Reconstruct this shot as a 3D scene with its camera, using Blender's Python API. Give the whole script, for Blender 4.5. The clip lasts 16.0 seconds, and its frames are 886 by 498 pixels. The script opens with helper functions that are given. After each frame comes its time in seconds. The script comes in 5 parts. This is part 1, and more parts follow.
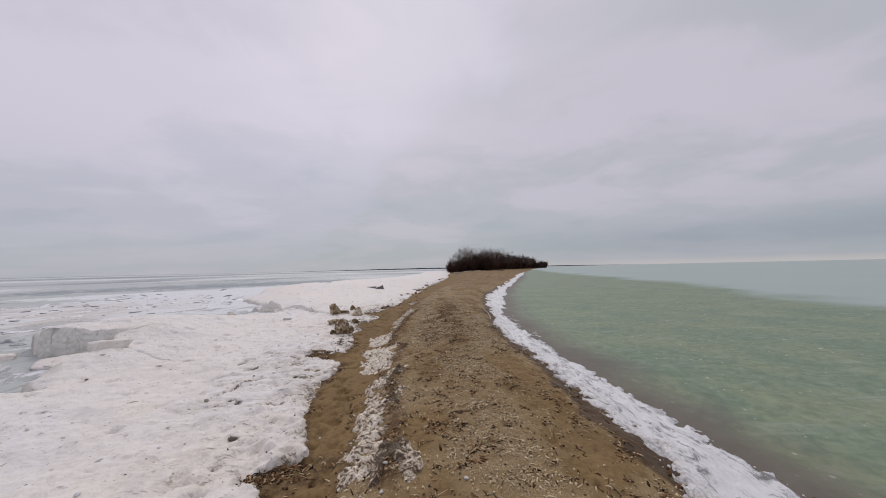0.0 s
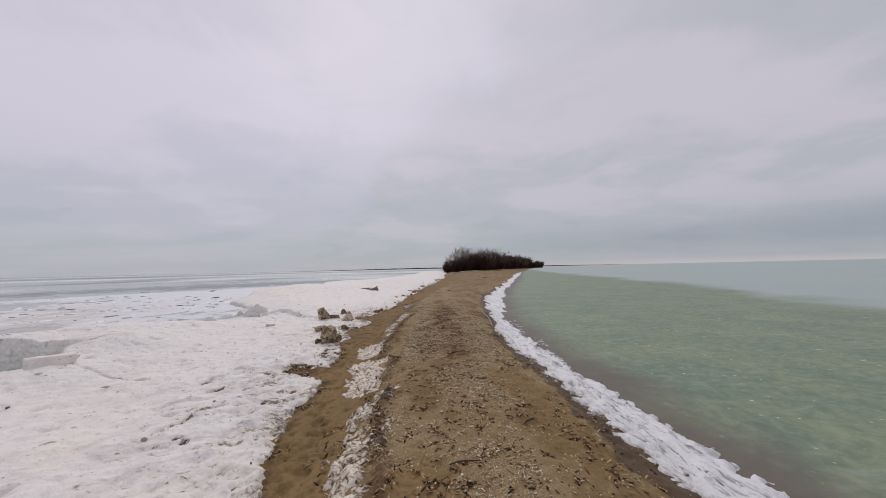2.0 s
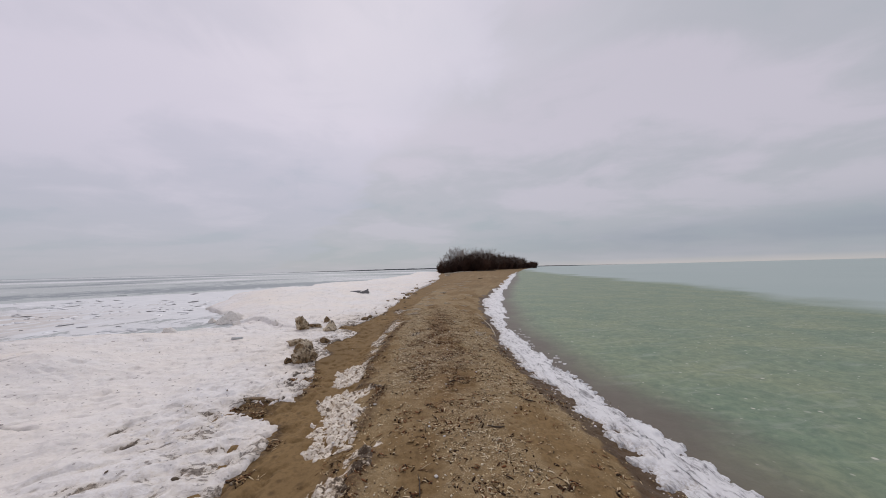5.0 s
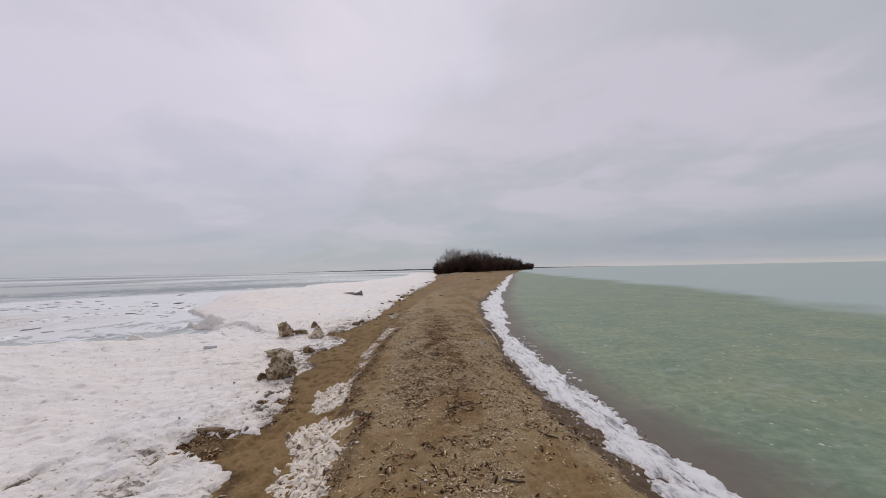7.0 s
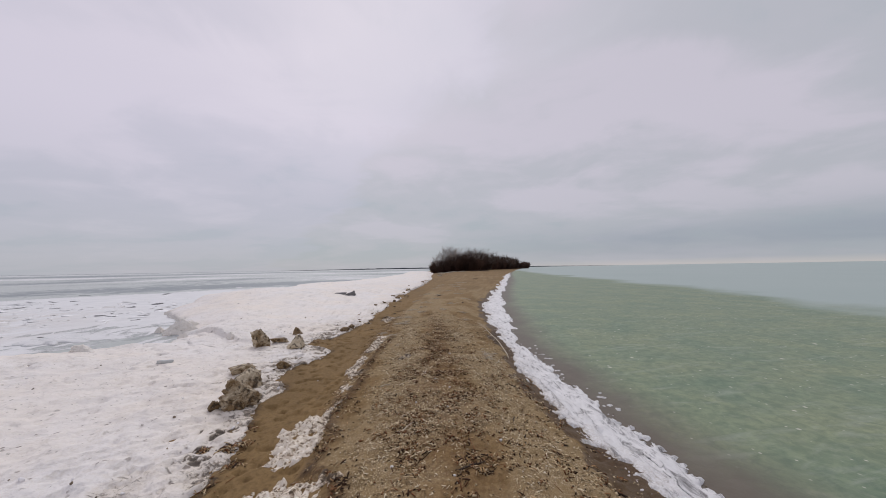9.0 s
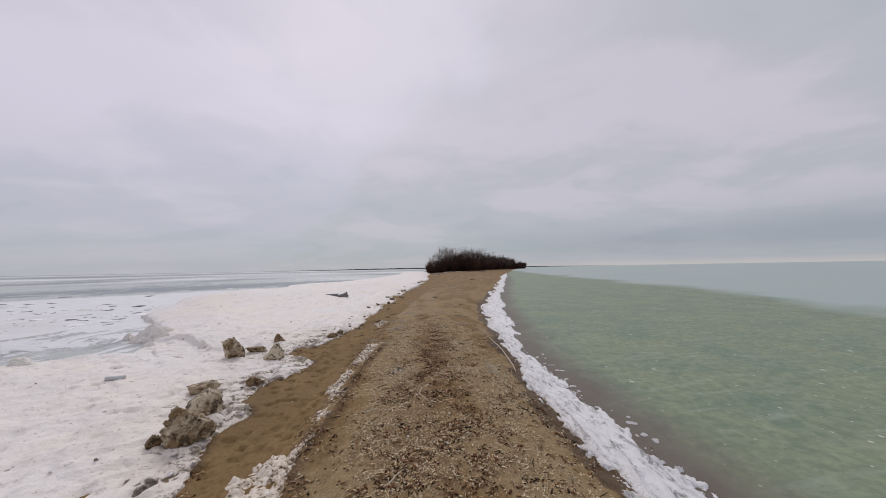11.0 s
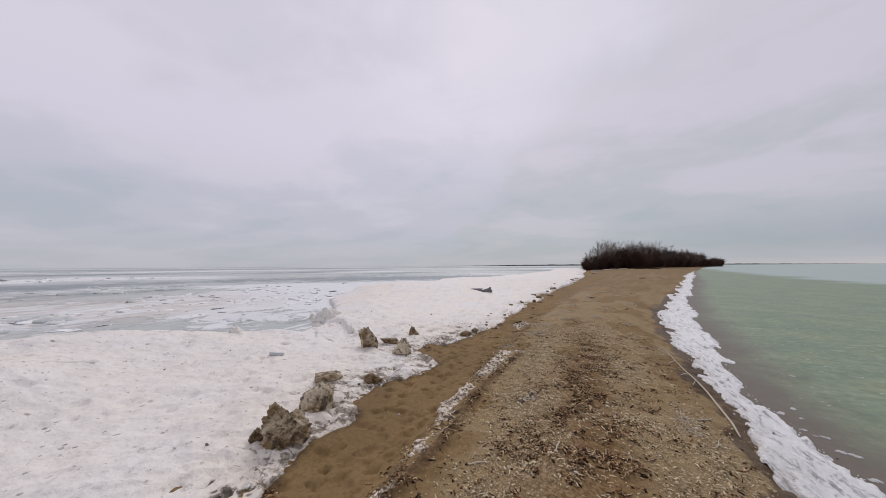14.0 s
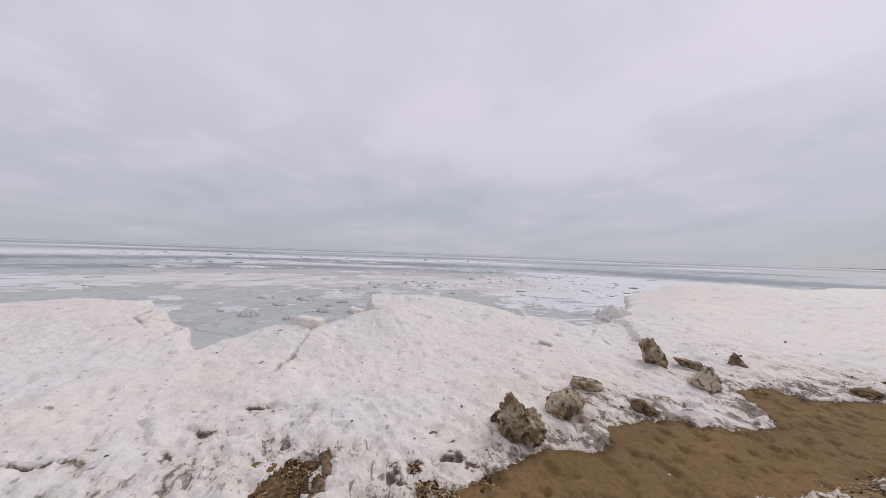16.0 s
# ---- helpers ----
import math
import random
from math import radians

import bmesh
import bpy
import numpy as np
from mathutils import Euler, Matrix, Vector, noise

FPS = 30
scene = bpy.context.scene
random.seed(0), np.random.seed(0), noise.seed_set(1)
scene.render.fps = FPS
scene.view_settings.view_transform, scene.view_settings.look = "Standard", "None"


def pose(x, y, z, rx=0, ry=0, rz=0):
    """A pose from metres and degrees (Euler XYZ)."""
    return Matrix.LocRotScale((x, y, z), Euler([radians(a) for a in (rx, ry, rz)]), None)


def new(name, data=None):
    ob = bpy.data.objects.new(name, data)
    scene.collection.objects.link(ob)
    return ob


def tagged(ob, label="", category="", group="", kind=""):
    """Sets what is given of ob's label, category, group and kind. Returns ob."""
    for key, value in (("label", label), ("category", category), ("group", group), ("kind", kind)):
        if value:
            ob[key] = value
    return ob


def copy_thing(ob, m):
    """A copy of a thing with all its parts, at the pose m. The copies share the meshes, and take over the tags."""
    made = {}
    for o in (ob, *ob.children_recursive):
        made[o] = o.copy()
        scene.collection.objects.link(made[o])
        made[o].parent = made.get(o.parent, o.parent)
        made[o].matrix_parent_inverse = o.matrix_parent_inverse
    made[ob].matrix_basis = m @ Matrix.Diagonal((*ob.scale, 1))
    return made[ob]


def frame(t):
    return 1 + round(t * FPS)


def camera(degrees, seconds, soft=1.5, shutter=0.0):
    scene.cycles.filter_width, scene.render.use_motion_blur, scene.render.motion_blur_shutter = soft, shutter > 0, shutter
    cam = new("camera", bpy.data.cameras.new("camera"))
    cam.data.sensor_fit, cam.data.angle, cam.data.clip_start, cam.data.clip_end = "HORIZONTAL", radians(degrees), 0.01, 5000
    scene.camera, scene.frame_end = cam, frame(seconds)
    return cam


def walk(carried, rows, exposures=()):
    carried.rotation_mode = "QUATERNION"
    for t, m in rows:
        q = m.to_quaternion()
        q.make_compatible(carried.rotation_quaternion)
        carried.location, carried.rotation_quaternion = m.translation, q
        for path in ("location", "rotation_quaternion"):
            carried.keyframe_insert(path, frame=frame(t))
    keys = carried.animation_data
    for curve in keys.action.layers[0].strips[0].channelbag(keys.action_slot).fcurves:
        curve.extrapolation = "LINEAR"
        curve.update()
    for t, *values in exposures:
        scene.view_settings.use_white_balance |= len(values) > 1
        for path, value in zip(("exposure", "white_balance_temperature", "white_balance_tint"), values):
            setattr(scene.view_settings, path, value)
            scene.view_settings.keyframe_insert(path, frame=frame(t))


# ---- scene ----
cam = camera(109.4, 16.0, soft=0.9)
METRES, EYE, TILT, LEAN, TURN = 8.0, 2.06, -0.08, 1.63, -2.6
ROWS = [
    (0.0, 0.0, 0.0, 0.0, -0.02, 3.62, -0.39),
    (0.5, 0.004, 0.0244, 0.0038, -0.18, 3.51, -0.32),
    (1.0, 0.0104, 0.0505, 0.0058, -0.37, 3.49, -0.23),
    (1.5, 0.0084, 0.0814, 0.0064, -0.54, 3.64, -0.25),
    (2.0, -0.0033, 0.1115, 0.0073, -0.69, 3.6, -0.37),
    (2.5, -0.0103, 0.1435, 0.0081, -0.88, 3.47, -0.28),
    (3.0, -0.006, 0.1743, 0.0108, -1.03, 3.34, -0.43),
    (3.5, -0.0075, 0.2086, 0.0121, -1.22, 3.34, -0.49),
    (4.0, -0.0091, 0.2375, 0.0125, -1.45, 3.65, -0.29),
    (6.5, -0.0091, 0.3747, 0.0202, -2.26, 3.78, -0.51),
    (7.0, -0.0123, 0.4045, 0.0188, -2.46, 3.88, -0.52),
    (7.5, -0.0088, 0.4432, 0.0209, -2.64, 3.95, -0.46),
    (8.0, -0.0062, 0.4824, 0.0236, -2.81, 3.76, -0.51),
    (8.5, -0.0161, 0.5278, 0.0207, -3.03, 3.65, -0.39),
    (9.0, -0.0194, 0.5662, 0.0221, -3.16, 3.64, -0.67),
    (11.5, -0.0167, 0.7127, 0.0212, -4.02, 3.72, -0.42),
    (12.0, -0.022, 0.7452, 0.018, -4.18, 3.78, -0.29),
    (12.5, -0.0189, 0.7689, 0.0148, -4.33, 3.78, -0.44),
    (13.0, -0.0103, 0.7972, 0.0135, -2.68, 3.8, -0.27),
    (13.5, 0.0019, 0.8371, 0.0112, 10.1, 3.44, -0.54),
    (14.0, 0.0059, 0.8764, 0.0105, 23.15, 2.54, -1.18),
    (14.5, 0.0027, 0.9067, 0.0086, 36.18, 1.76, -1.42),
    (15.0, 0.0057, 0.9298, 0.0096, 49.15, 0.71, -1.8),
    (15.5, 0.0052, 0.9578, 0.0096, 62.15, 0.39, -2.23),
    (16.0, 0.0107, 0.986, 0.0115, 75.07, -0.72, -2.55),
]
walk(cam, [(t, pose(0, 0, EYE, TILT, LEAN, TURN) @ pose(METRES * x, METRES * y, METRES * z, 90 + pitch, roll, yaw)) for t, x, y, z, yaw, pitch, roll in ROWS],
     [(0.0, -0.09), (4.0, -0.08), (9.0, -0.05), (13.0, -0.04), (15.0, 0.02), (16.0, 0.02)])

# ---- light and sky ----
SUN_AZ, SUN_EL = -12.0, 46.0


def build_world():
    w = bpy.data.worlds.new("overcast_sky")
    scene.world = w
    w.use_nodes = True
    nt = w.node_tree
    nt.nodes.clear()
    N = nt.nodes.new
    L = nt.links.new
    out, bg = N("ShaderNodeOutputWorld"), N("ShaderNodeBackground")
    L(bg.outputs[0], out.inputs[0])
    bg.inputs[1].default_value = 1.0
    sky = N("ShaderNodeTexSky")
    sky.sky_type = "NISHITA"
    sky.sun_disc = False
    sky.sun_elevation, sky.sun_rotation = radians(SUN_EL), radians(SUN_AZ)
    tc, sep = N("ShaderNodeTexCoord"), N("ShaderNodeSeparateXYZ")
    L(tc.outputs["Generated"], sep.inputs[0])

    def mth(op, a, b=None, c=None, clamp=False):
        m = N("ShaderNodeMath")
        m.operation, m.use_clamp = op, clamp
        for i, v in enumerate((a, b, c)):
            if v is None:
                continue
            if isinstance(v, (int, float)):
                m.inputs[i].default_value = v
            else:
                L(v, m.inputs[i])
        return m.outputs[0]

    def ramp(fac, stops):
        r = N("ShaderNodeValToRGB")
        r.color_ramp.interpolation = "EASE"
        while len(r.color_ramp.elements) < len(stops):
            r.color_ramp.elements.new(0.5)
        for e, (p, c) in zip(r.color_ramp.elements, stops):
            e.position, e.color = p, (*c, 1)
        L(fac, r.inputs[0])
        return r.outputs[0]

    def mix(fac, a, b, kind="MIX"):
        m = N("ShaderNodeMix")
        m.data_type, m.blend_type = "RGBA", kind
        if isinstance(fac, (int, float)):
            m.inputs[0].default_value = fac
        else:
            L(fac, m.inputs[0])
        for i, v in ((6, a), (7, b)):
            if isinstance(v, tuple):
                m.inputs[i].default_value = (*v, 1)
            else:
                L(v, m.inputs[i])
        return m.outputs[2]

    up = mth("MAXIMUM", sep.outputs[2], 0.0)
    den = mth("ADD", up, 0.16)
    px, py = mth("DIVIDE", sep.outputs[0], den), mth("DIVIDE", sep.outputs[1], den)
    com = N("ShaderNodeCombineXYZ")
    L(px, com.inputs[0]), L(py, com.inputs[1])
    com.inputs[2].default_value = 3.7

    def clouds(scale, detail, rough, warp, seed):
        mp = N("ShaderNodeMapping")
        mp.inputs["Location"].default_value = (seed, seed * 0.7, 0)
        mp.inputs["Rotation"].default_value = (0, 0, radians(24))
        mp.inputs["Scale"].default_value = (scale * 0.85, scale, scale)
        L(com.outputs[0], mp.inputs[0])
        n = N("ShaderNodeTexNoise")
        n.inputs["Scale"].default_value = 1.0
        n.inputs["Detail"].default_value, n.inputs["Roughness"].default_value = detail, rough
        n.inputs["Distortion"].default_value = warp
        L(mp.outputs[0], n.inputs[0])
        return n.outputs[0]

    big, mid, wisp = clouds(0.5, 3, 0.5, 0.3, 4.2), clouds(1.1, 5, 0.5, 0.25, 1.3), clouds(2.4, 6, 0.6, 0.5, 8.1)
    shape = mth("ADD", mth("ADD", mth("MULTIPLY", big, 0.5), mth("MULTIPLY", mid, 0.33)), mth("MULTIPLY", wisp, 0.17))
    veil = ramp(shape, [(0.42, (0.470, 0.500, 0.590)), (0.5, (0.560, 0.550, 0.650)), (0.58, (0.660, 0.622, 0.730))])
    deck = ramp(shape, [(0.42, (0.412, 0.462, 0.508)), (0.5, (0.504, 0.510, 0.566)), (0.58, (0.612, 0.580, 0.662))])
    # the edge of a lower, greyer deck runs across the sky; the veil behind it is bright along that edge
    along = mth("ADD", mth("MULTIPLY", px, 0.88), mth("MULTIPLY", py, 0.47))
    along = mth("ADD", along, mth("ADD", mth("MULTIPLY", mth("SUBTRACT", mid, 0.5), 1.3), mth("MULTIPLY", mth("SUBTRACT", wisp, 0.5), 0.9)))
    cover = mix(ramp(mth("MULTIPLY", along, 0.5), [(0.29, (0, 0, 0)), (0.42, (1, 1, 1))]), veil, deck)
    off = mth("DIVIDE", mth("SUBTRACT", along, 0.38), 0.42)
    rim = mth("POWER", 2.718, mth("MULTIPLY", mth("MULTIPLY", off, off), -1.0))
    high = mth("DIVIDE", mth("SUBTRACT", up, 0.18), 0.35, clamp=True)
    cover = mix(mth("MULTIPLY", mth("MULTIPLY", rim, high), 0.62), cover, (0.79, 0.745, 0.835))
    # the veil thins round the hidden sun
    dot = N("ShaderNodeVectorMath")
    dot.operation = "DOT_PRODUCT"
    a, e = radians(SUN_AZ), radians(SUN_EL)
    dot.inputs[1].default_value = (math.sin(a) * math.cos(e), math.cos(a) * math.cos(e), math.sin(e))
    L(tc.outputs["Generated"], dot.inputs[0])
    glow = mth("POWER", mth("MAXIMUM", dot.outputs["Value"], 0.0), 5.0)
    cover = mix(mth("MULTIPLY", glow, 0.22), cover, (0.80, 0.755, 0.845))
    cover = mix(mth("MULTIPLY", mth("MULTIPLY", mth("MAXIMUM", mth("MULTIPLY", sep.outputs[0], -1.0), 0.0), high), 0.55), cover, (0.77, 0.71, 0.80))
    haze = mth("SUBTRACT", 1.0, mth("DIVIDE", up, 0.36), clamp=True)
    cover = mix(mth("POWER", haze, 1.4), cover, mix(0.72, cover, (0.432, 0.452, 0.490)))
    east = mth("MULTIPLY", mth("MAXIMUM", sep.outputs[0], 0.0), 1.5, clamp=True)
    low = mth("DIVIDE", mth("SUBTRACT", up, 0.065), 0.05)
    low = mth("POWER", 2.718, mth("MULTIPLY", mth("MULTIPLY", low, low), -1.0))
    cover = mix(mth("MULTIPLY", mth("MULTIPLY", low, east), mth("MULTIPLY", mid, 1.5)), cover, (0.325, 0.362, 0.425))
    # a thin pale gap over the open water
    gap = mth("SUBTRACT", 1.0, mth("DIVIDE", up, 0.016), clamp=True)
    cover = mix(mth("MULTIPLY", mth("MULTIPLY", east, gap), 0.6), cover, (0.62, 0.57, 0.54))
    nis = mix(1.0, sky.outputs[0], (0.08, 0.08, 0.08), "MULTIPLY")
    L(mix(0.94, nis, cover), bg.inputs[0])
    sun = bpy.data.lights.new("sun", "SUN")
    sun.energy, sun.angle, sun.color = 1.0, radians(26), (1.0, 0.97, 0.93)
    ob = new("sun", sun)
    ob.matrix_world = pose(0, 0, 30, 90 - SUN_EL, 0, 180 - SUN_AZ)


build_world()

# ---- materials ----


class Mat:
    """A short way to write node materials."""

    def __init__(self, name):
        self.m = bpy.data.materials.new(name)
        self.m.use_nodes = True
        self.nt = self.m.node_tree
        self.b = self.nt.nodes["Principled BSDF"]
        self.tc = self.nt.nodes.new("ShaderNodeTexCoord").outputs["Object"]

    def n(self, kind):
        return self.nt.nodes.new(kind)

    def l(self, a, b):
        self.nt.links.new(a, b)

    def put(self, v, socket):
        if isinstance(v, (int, float)):
            socket.default_value = v
        elif isinstance(v, tuple):
            socket.default_value = (*v, 1) if len(v) == 3 else v
        else:
            self.l(v, socket)

    def noise(self, scale, detail=4, rough=0.55, warp=0.0, stretch=None, vec=None, color=False):
        v = vec or self.tc
        if stretch:
            mp = self.n("ShaderNodeMapping")
            mp.inputs["Scale"].default_value = stretch
            self.l(v, mp.inputs[0])
            v = mp.outputs[0]
        t = self.n("ShaderNodeTexNoise")
        t.inputs["Scale"].default_value, t.inputs["Detail"].default_value = scale, detail
        t.inputs["Roughness"].default_value, t.inputs["Distortion"].default_value = rough, warp
        self.l(v, t.inputs[0])
        return t.outputs["Color" if color else 0]

    def voro(self, scale, feature="F1", out="Distance", vec=None):
        t = self.n("ShaderNodeTexVoronoi")
        t.feature = feature
        t.inputs["Scale"].default_value = scale
        self.l(vec or self.tc, t.inputs["Vector"])
        return t.outputs[out]

    def ramp(self, fac, stops, ease="LINEAR"):
        r = self.n("ShaderNodeValToRGB")
        r.color_ramp.interpolation = ease
        while len(r.color_ramp.elements) < len(stops):
            r.color_ramp.elements.new(0.5)
        for e, (p, c) in zip(r.color_ramp.elements, stops):
            e.position = p
            e.color = (c, c, c, 1) if isinstance(c, (int, float)) else (*c, 1)
        self.l(fac, r.inputs[0])
        return r.outputs[0]

    def mix(self, fac, a, b, kind="MIX"):
        m = self.n("ShaderNodeMix")
        m.data_type, m.blend_type = "RGBA", kind
        self.put(fac, m.inputs[0])
        self.put(a, m.inputs[6]), self.put(b, m.inputs[7])
        return m.outputs[2]

    def math(self, op, a, b=0.0, clamp=False):
        m = self.n("ShaderNodeMath")
        m.operation, m.use_clamp = op, clamp
        self.put(a, m.inputs[0]), self.put(b, m.inputs[1])
        return m.outputs[0]

    def attr(self, name):
        a = self.n("ShaderNodeAttribute")
        a.attribute_name = name
        return a.outputs["Fac"]

    def island(self):
        return self.n("ShaderNodeNewGeometry").outputs["Random Per Island"]

    def each(self):
        return self.n("ShaderNodeObjectInfo").outputs["Random"]

    def bump(self, height, strength=0.5, dist=0.02):
        b = self.n("ShaderNodeBump")
        b.inputs["Strength"].default_value, b.inputs["Distance"].default_value = strength, dist
        self.l(height, b.inputs["Height"])
        self.l(b.outputs[0], self.b.inputs["Normal"])

    def done(self, color, rough=0.8, spec=0.5):
        self.put(color, self.b.inputs["Base Color"])
        self.put(rough, self.b.inputs["Roughness"])
        self.put(spec, self.b.inputs["Specular IOR Level"])
        return self.m


def mat_ground():
    m = Mat("beach_sand_and_shell_gravel")
    grav, wrack, wet = m.attr("gravel"), m.attr("wrack"), m.attr("wet")
    fine, coarse, grain = m.noise(14, 5), m.noise(1.6, 4), m.noise(160, 2)
    sand = m.mix(coarse, (0.162, 0.098, 0.035), (0.278, 0.174, 0.070))
    sand = m.mix(m.ramp(grain, [(0.35, 0.0), (0.75, 0.55)]), sand, (0.35, 0.240, 0.125))
    sand = m.mix(m.ramp(m.noise(22, 4, 0.6), [(0.46, 0.0), (0.66, 0.6)]), sand, (0.125, 0.078, 0.032))
    sand = m.mix(m.ramp(m.noise(0.5, 6, 0.68, 0.3, (1.0, 0.45, 1.0)), [(0.46, 0.0), (0.66, 0.55)]), sand, (0.145, 0.092, 0.040))
    spot = m.n("ShaderNodeSeparateColor")
    m.l(m.voro(8.0, out="Color"), spot.inputs[0])
    pock = m.math("ADD", m.voro(8.0), m.math("MULTIPLY", m.math("SUBTRACT", fine, 0.5), 0.5))
    pock = m.math("MULTIPLY", m.ramp(pock, [(0.10, 1.0), (0.32, 0.0)]), m.ramp(spot.outputs[0], [(0.35, 0.0), (0.75, 0.75)]))
    sand = m.mix(pock, sand, (0.105, 0.064, 0.027))
    sand = m.mix(m.math("MULTIPLY", m.ramp(grav, [(0.08, 0.0), (0.40, 1.0)]), 0.65), sand, m.mix(fine, (0.20, 0.138, 0.066), (0.42, 0.305, 0.158)))
    cells = m.voro(75, out="Color")
    sepc = m.n("ShaderNodeSeparateColor")
    m.l(cells, sepc.inputs[0])
    shell = m.ramp(sepc.outputs[0], [(0.0, (0.15, 0.105, 0.060)), (0.2, (0.46, 0.35, 0.205)), (0.65, (0.68, 0.55, 0.36)), (1.0, (0.85, 0.75, 0.58))])
    gravel = m.mix(m.ramp(m.voro(75), [(0.0, 0.0), (0.70, 1.0)]), shell, (0.22, 0.153, 0.076))
    col = m.mix(m.math("MULTIPLY", grav, m.ramp(m.noise(9, 6, 0.7, 0.3), [(0.38, 0.10), (0.62, 0.95)]), True), sand, gravel)
    litter = m.ramp(m.noise(30, 6, 0.7), [(0.46, 0.0), (0.56, 0.8)])
    col = m.mix(m.math("MULTIPLY", wrack, litter, True), col, m.mix(m.noise(55, 3), (0.060, 0.030, 0.015), (0.19, 0.090, 0.042)))
    # besides ridges and bare soil, this mask paints shade under the ice lip
    soil = m.math("MULTIPLY", m.attr("ridge_soil_shade"), m.ramp(m.noise(17, 7, 0.75, 0.4), [(0.44, 1.0), (0.58, 0.15)]), True)
    col = m.mix(soil, col, m.mix(grain, (0.050, 0.029, 0.014), (0.135, 0.085, 0.042)))
    # damp sand, plus painted shade under the bank's ice lip
    damp_and_shade = m.ramp(m.math("ADD", wet, m.math("MULTIPLY", m.math("SUBTRACT", fine, 0.5), 0.5)), [(0.4, 0.0), (0.7, 1.0)])
    col = m.mix(damp_and_shade, col, m.mix(1.0, col, (0.36, 0.31, 0.28), "MULTIPLY"))
    h = m.math("ADD", m.math("MULTIPLY", m.voro(75), m.math("MULTIPLY", grav, -0.8)), m.math("ADD", grain, m.math("MULTIPLY", fine, 1.5)))
    m.bump(h, 0.7, 0.008)
    return m.done(col, m.mix(damp_and_shade, (0.92, 0.92, 0.92), (0.55, 0.55, 0.55)), 0.25)


def mat_shore_ice():
    m = Mat("grainy_shore_ice")
    dirt_at, crack = m.attr("dirt"), m.attr("crack")
    big, mid, fine = m.noise(0.45, 3), m.noise(2.2, 5, 0.6), m.noise(30, 5, 0.65)
    col = m.mix(m.ramp(big, [(0.35, 0.0), (0.65, 1.0)]), (0.830, 0.758, 0.680), (0.805, 0.768, 0.738))
    col = m.mix(m.ramp(mid, [(0.50, 0.0), (0.72, 0.6)]), col, (0.64, 0.60, 0.57))
    # sand worked into the ice
    grit = m.math("ADD", m.math("MULTIPLY", m.noise(7, 7, 0.72, 0.5), 0.55), m.math("MULTIPLY", m.noise(24, 5, 0.7, 0.3), 0.45))
    f = m.math("ADD", m.math("MULTIPLY", dirt_at, 0.42), m.math("SUBTRACT", grit, 0.5))
    col = m.mix(m.ramp(f, [(-0.02, 0.0), (0.26, 0.62)]), col, (0.58, 0.50, 0.395))
    col = m.mix(m.ramp(f, [(0.21, 0.0), (0.27, 0.85)]), col, m.mix(m.ramp(fine, [(0.42, 0.0), (0.6, 1.0)]), (0.070, 0.050, 0.033), (0.34, 0.275, 0.21)))
    # short dark melt slits
    slit = m.math("MULTIPLY", m.ramp(m.noise(9, 4, 0.6, 0.9, (0.55, 1.5, 1.0)), [(0.60, 0.0), (0.66, 1.0)]), m.ramp(dirt_at, [(0.04, 0.0), (0.40, 0.9)]))
    col = m.mix(slit, col, m.mix(fine, (0.10, 0.078, 0.058), (0.36, 0.31, 0.265)))
    # scattered grains, and pits whose shade is painted as dark dots
    for scale, size, rare in ((1.7, 0.09, 0.35), (3.4, 0.13, 0.35), (7.0, 0.18, 0.40), (15.0, 0.22, 0.55)):
        cell = m.n("ShaderNodeSeparateColor")
        m.l(m.voro(scale, out="Color"), cell.inputs[0])
        wob = m.math("ADD", m.voro(scale), m.math("MULTIPLY", m.math("SUBTRACT", m.noise(scale * 4.5, 4, 0.6, 0.4, (0.7, 1.4, 1.0)), 0.5), 0.42))
        dot = m.math("MULTIPLY", m.ramp(wob, [(size * 0.4, 1.0), (size, 0.0)]), m.ramp(cell.outputs[0], [(rare, 0.0), (rare + 0.3, 0.85)]))
        col = m.mix(dot, col, m.mix(cell.outputs[1], (0.16, 0.125, 0.10), (0.52, 0.47, 0.43)))
    # shade inside the undercut ledges and scarp feet, painted near-black
    col = m.mix(m.ramp(m.attr("ledge_shade"), [(0.25, 0.0), (0.6, 0.9)]), col, (0.085, 0.066, 0.052))
    col = m.mix(crack, col, (0.22, 0.20, 0.19))
    # grey sand-laden faces at the lake rim, with vertical melt grooves
    face = m.math("MULTIPLY", m.attr("wall"), m.ramp(m.noise(3.0, 5, 0.65, 0.2, (1.0, 1.0, 0.35)), [(0.30, 0.35), (0.6, 1.0)]))
    col = m.mix(face, col, m.ramp(m.noise(5.5, 6, 0.7, 0.3, (1.0, 1.0, 0.5)), [(0.30, (0.34, 0.30, 0.24)), (0.38, (0.66, 0.62, 0.55)), (0.55, (0.80, 0.775, 0.72))]))
    m.bump(m.math("ADD", m.math("ADD", m.math("SUBTRACT", m.noise(5, 5, 0.6), m.math("MULTIPLY", slit, 0.4)), m.math("MULTIPLY", m.noise(13, 4, 0.6), 0.35)), m.math("MULTIPLY", fine, 0.14)), 0.85, 0.06)
    return m.done(col, 0.6, 0.3)


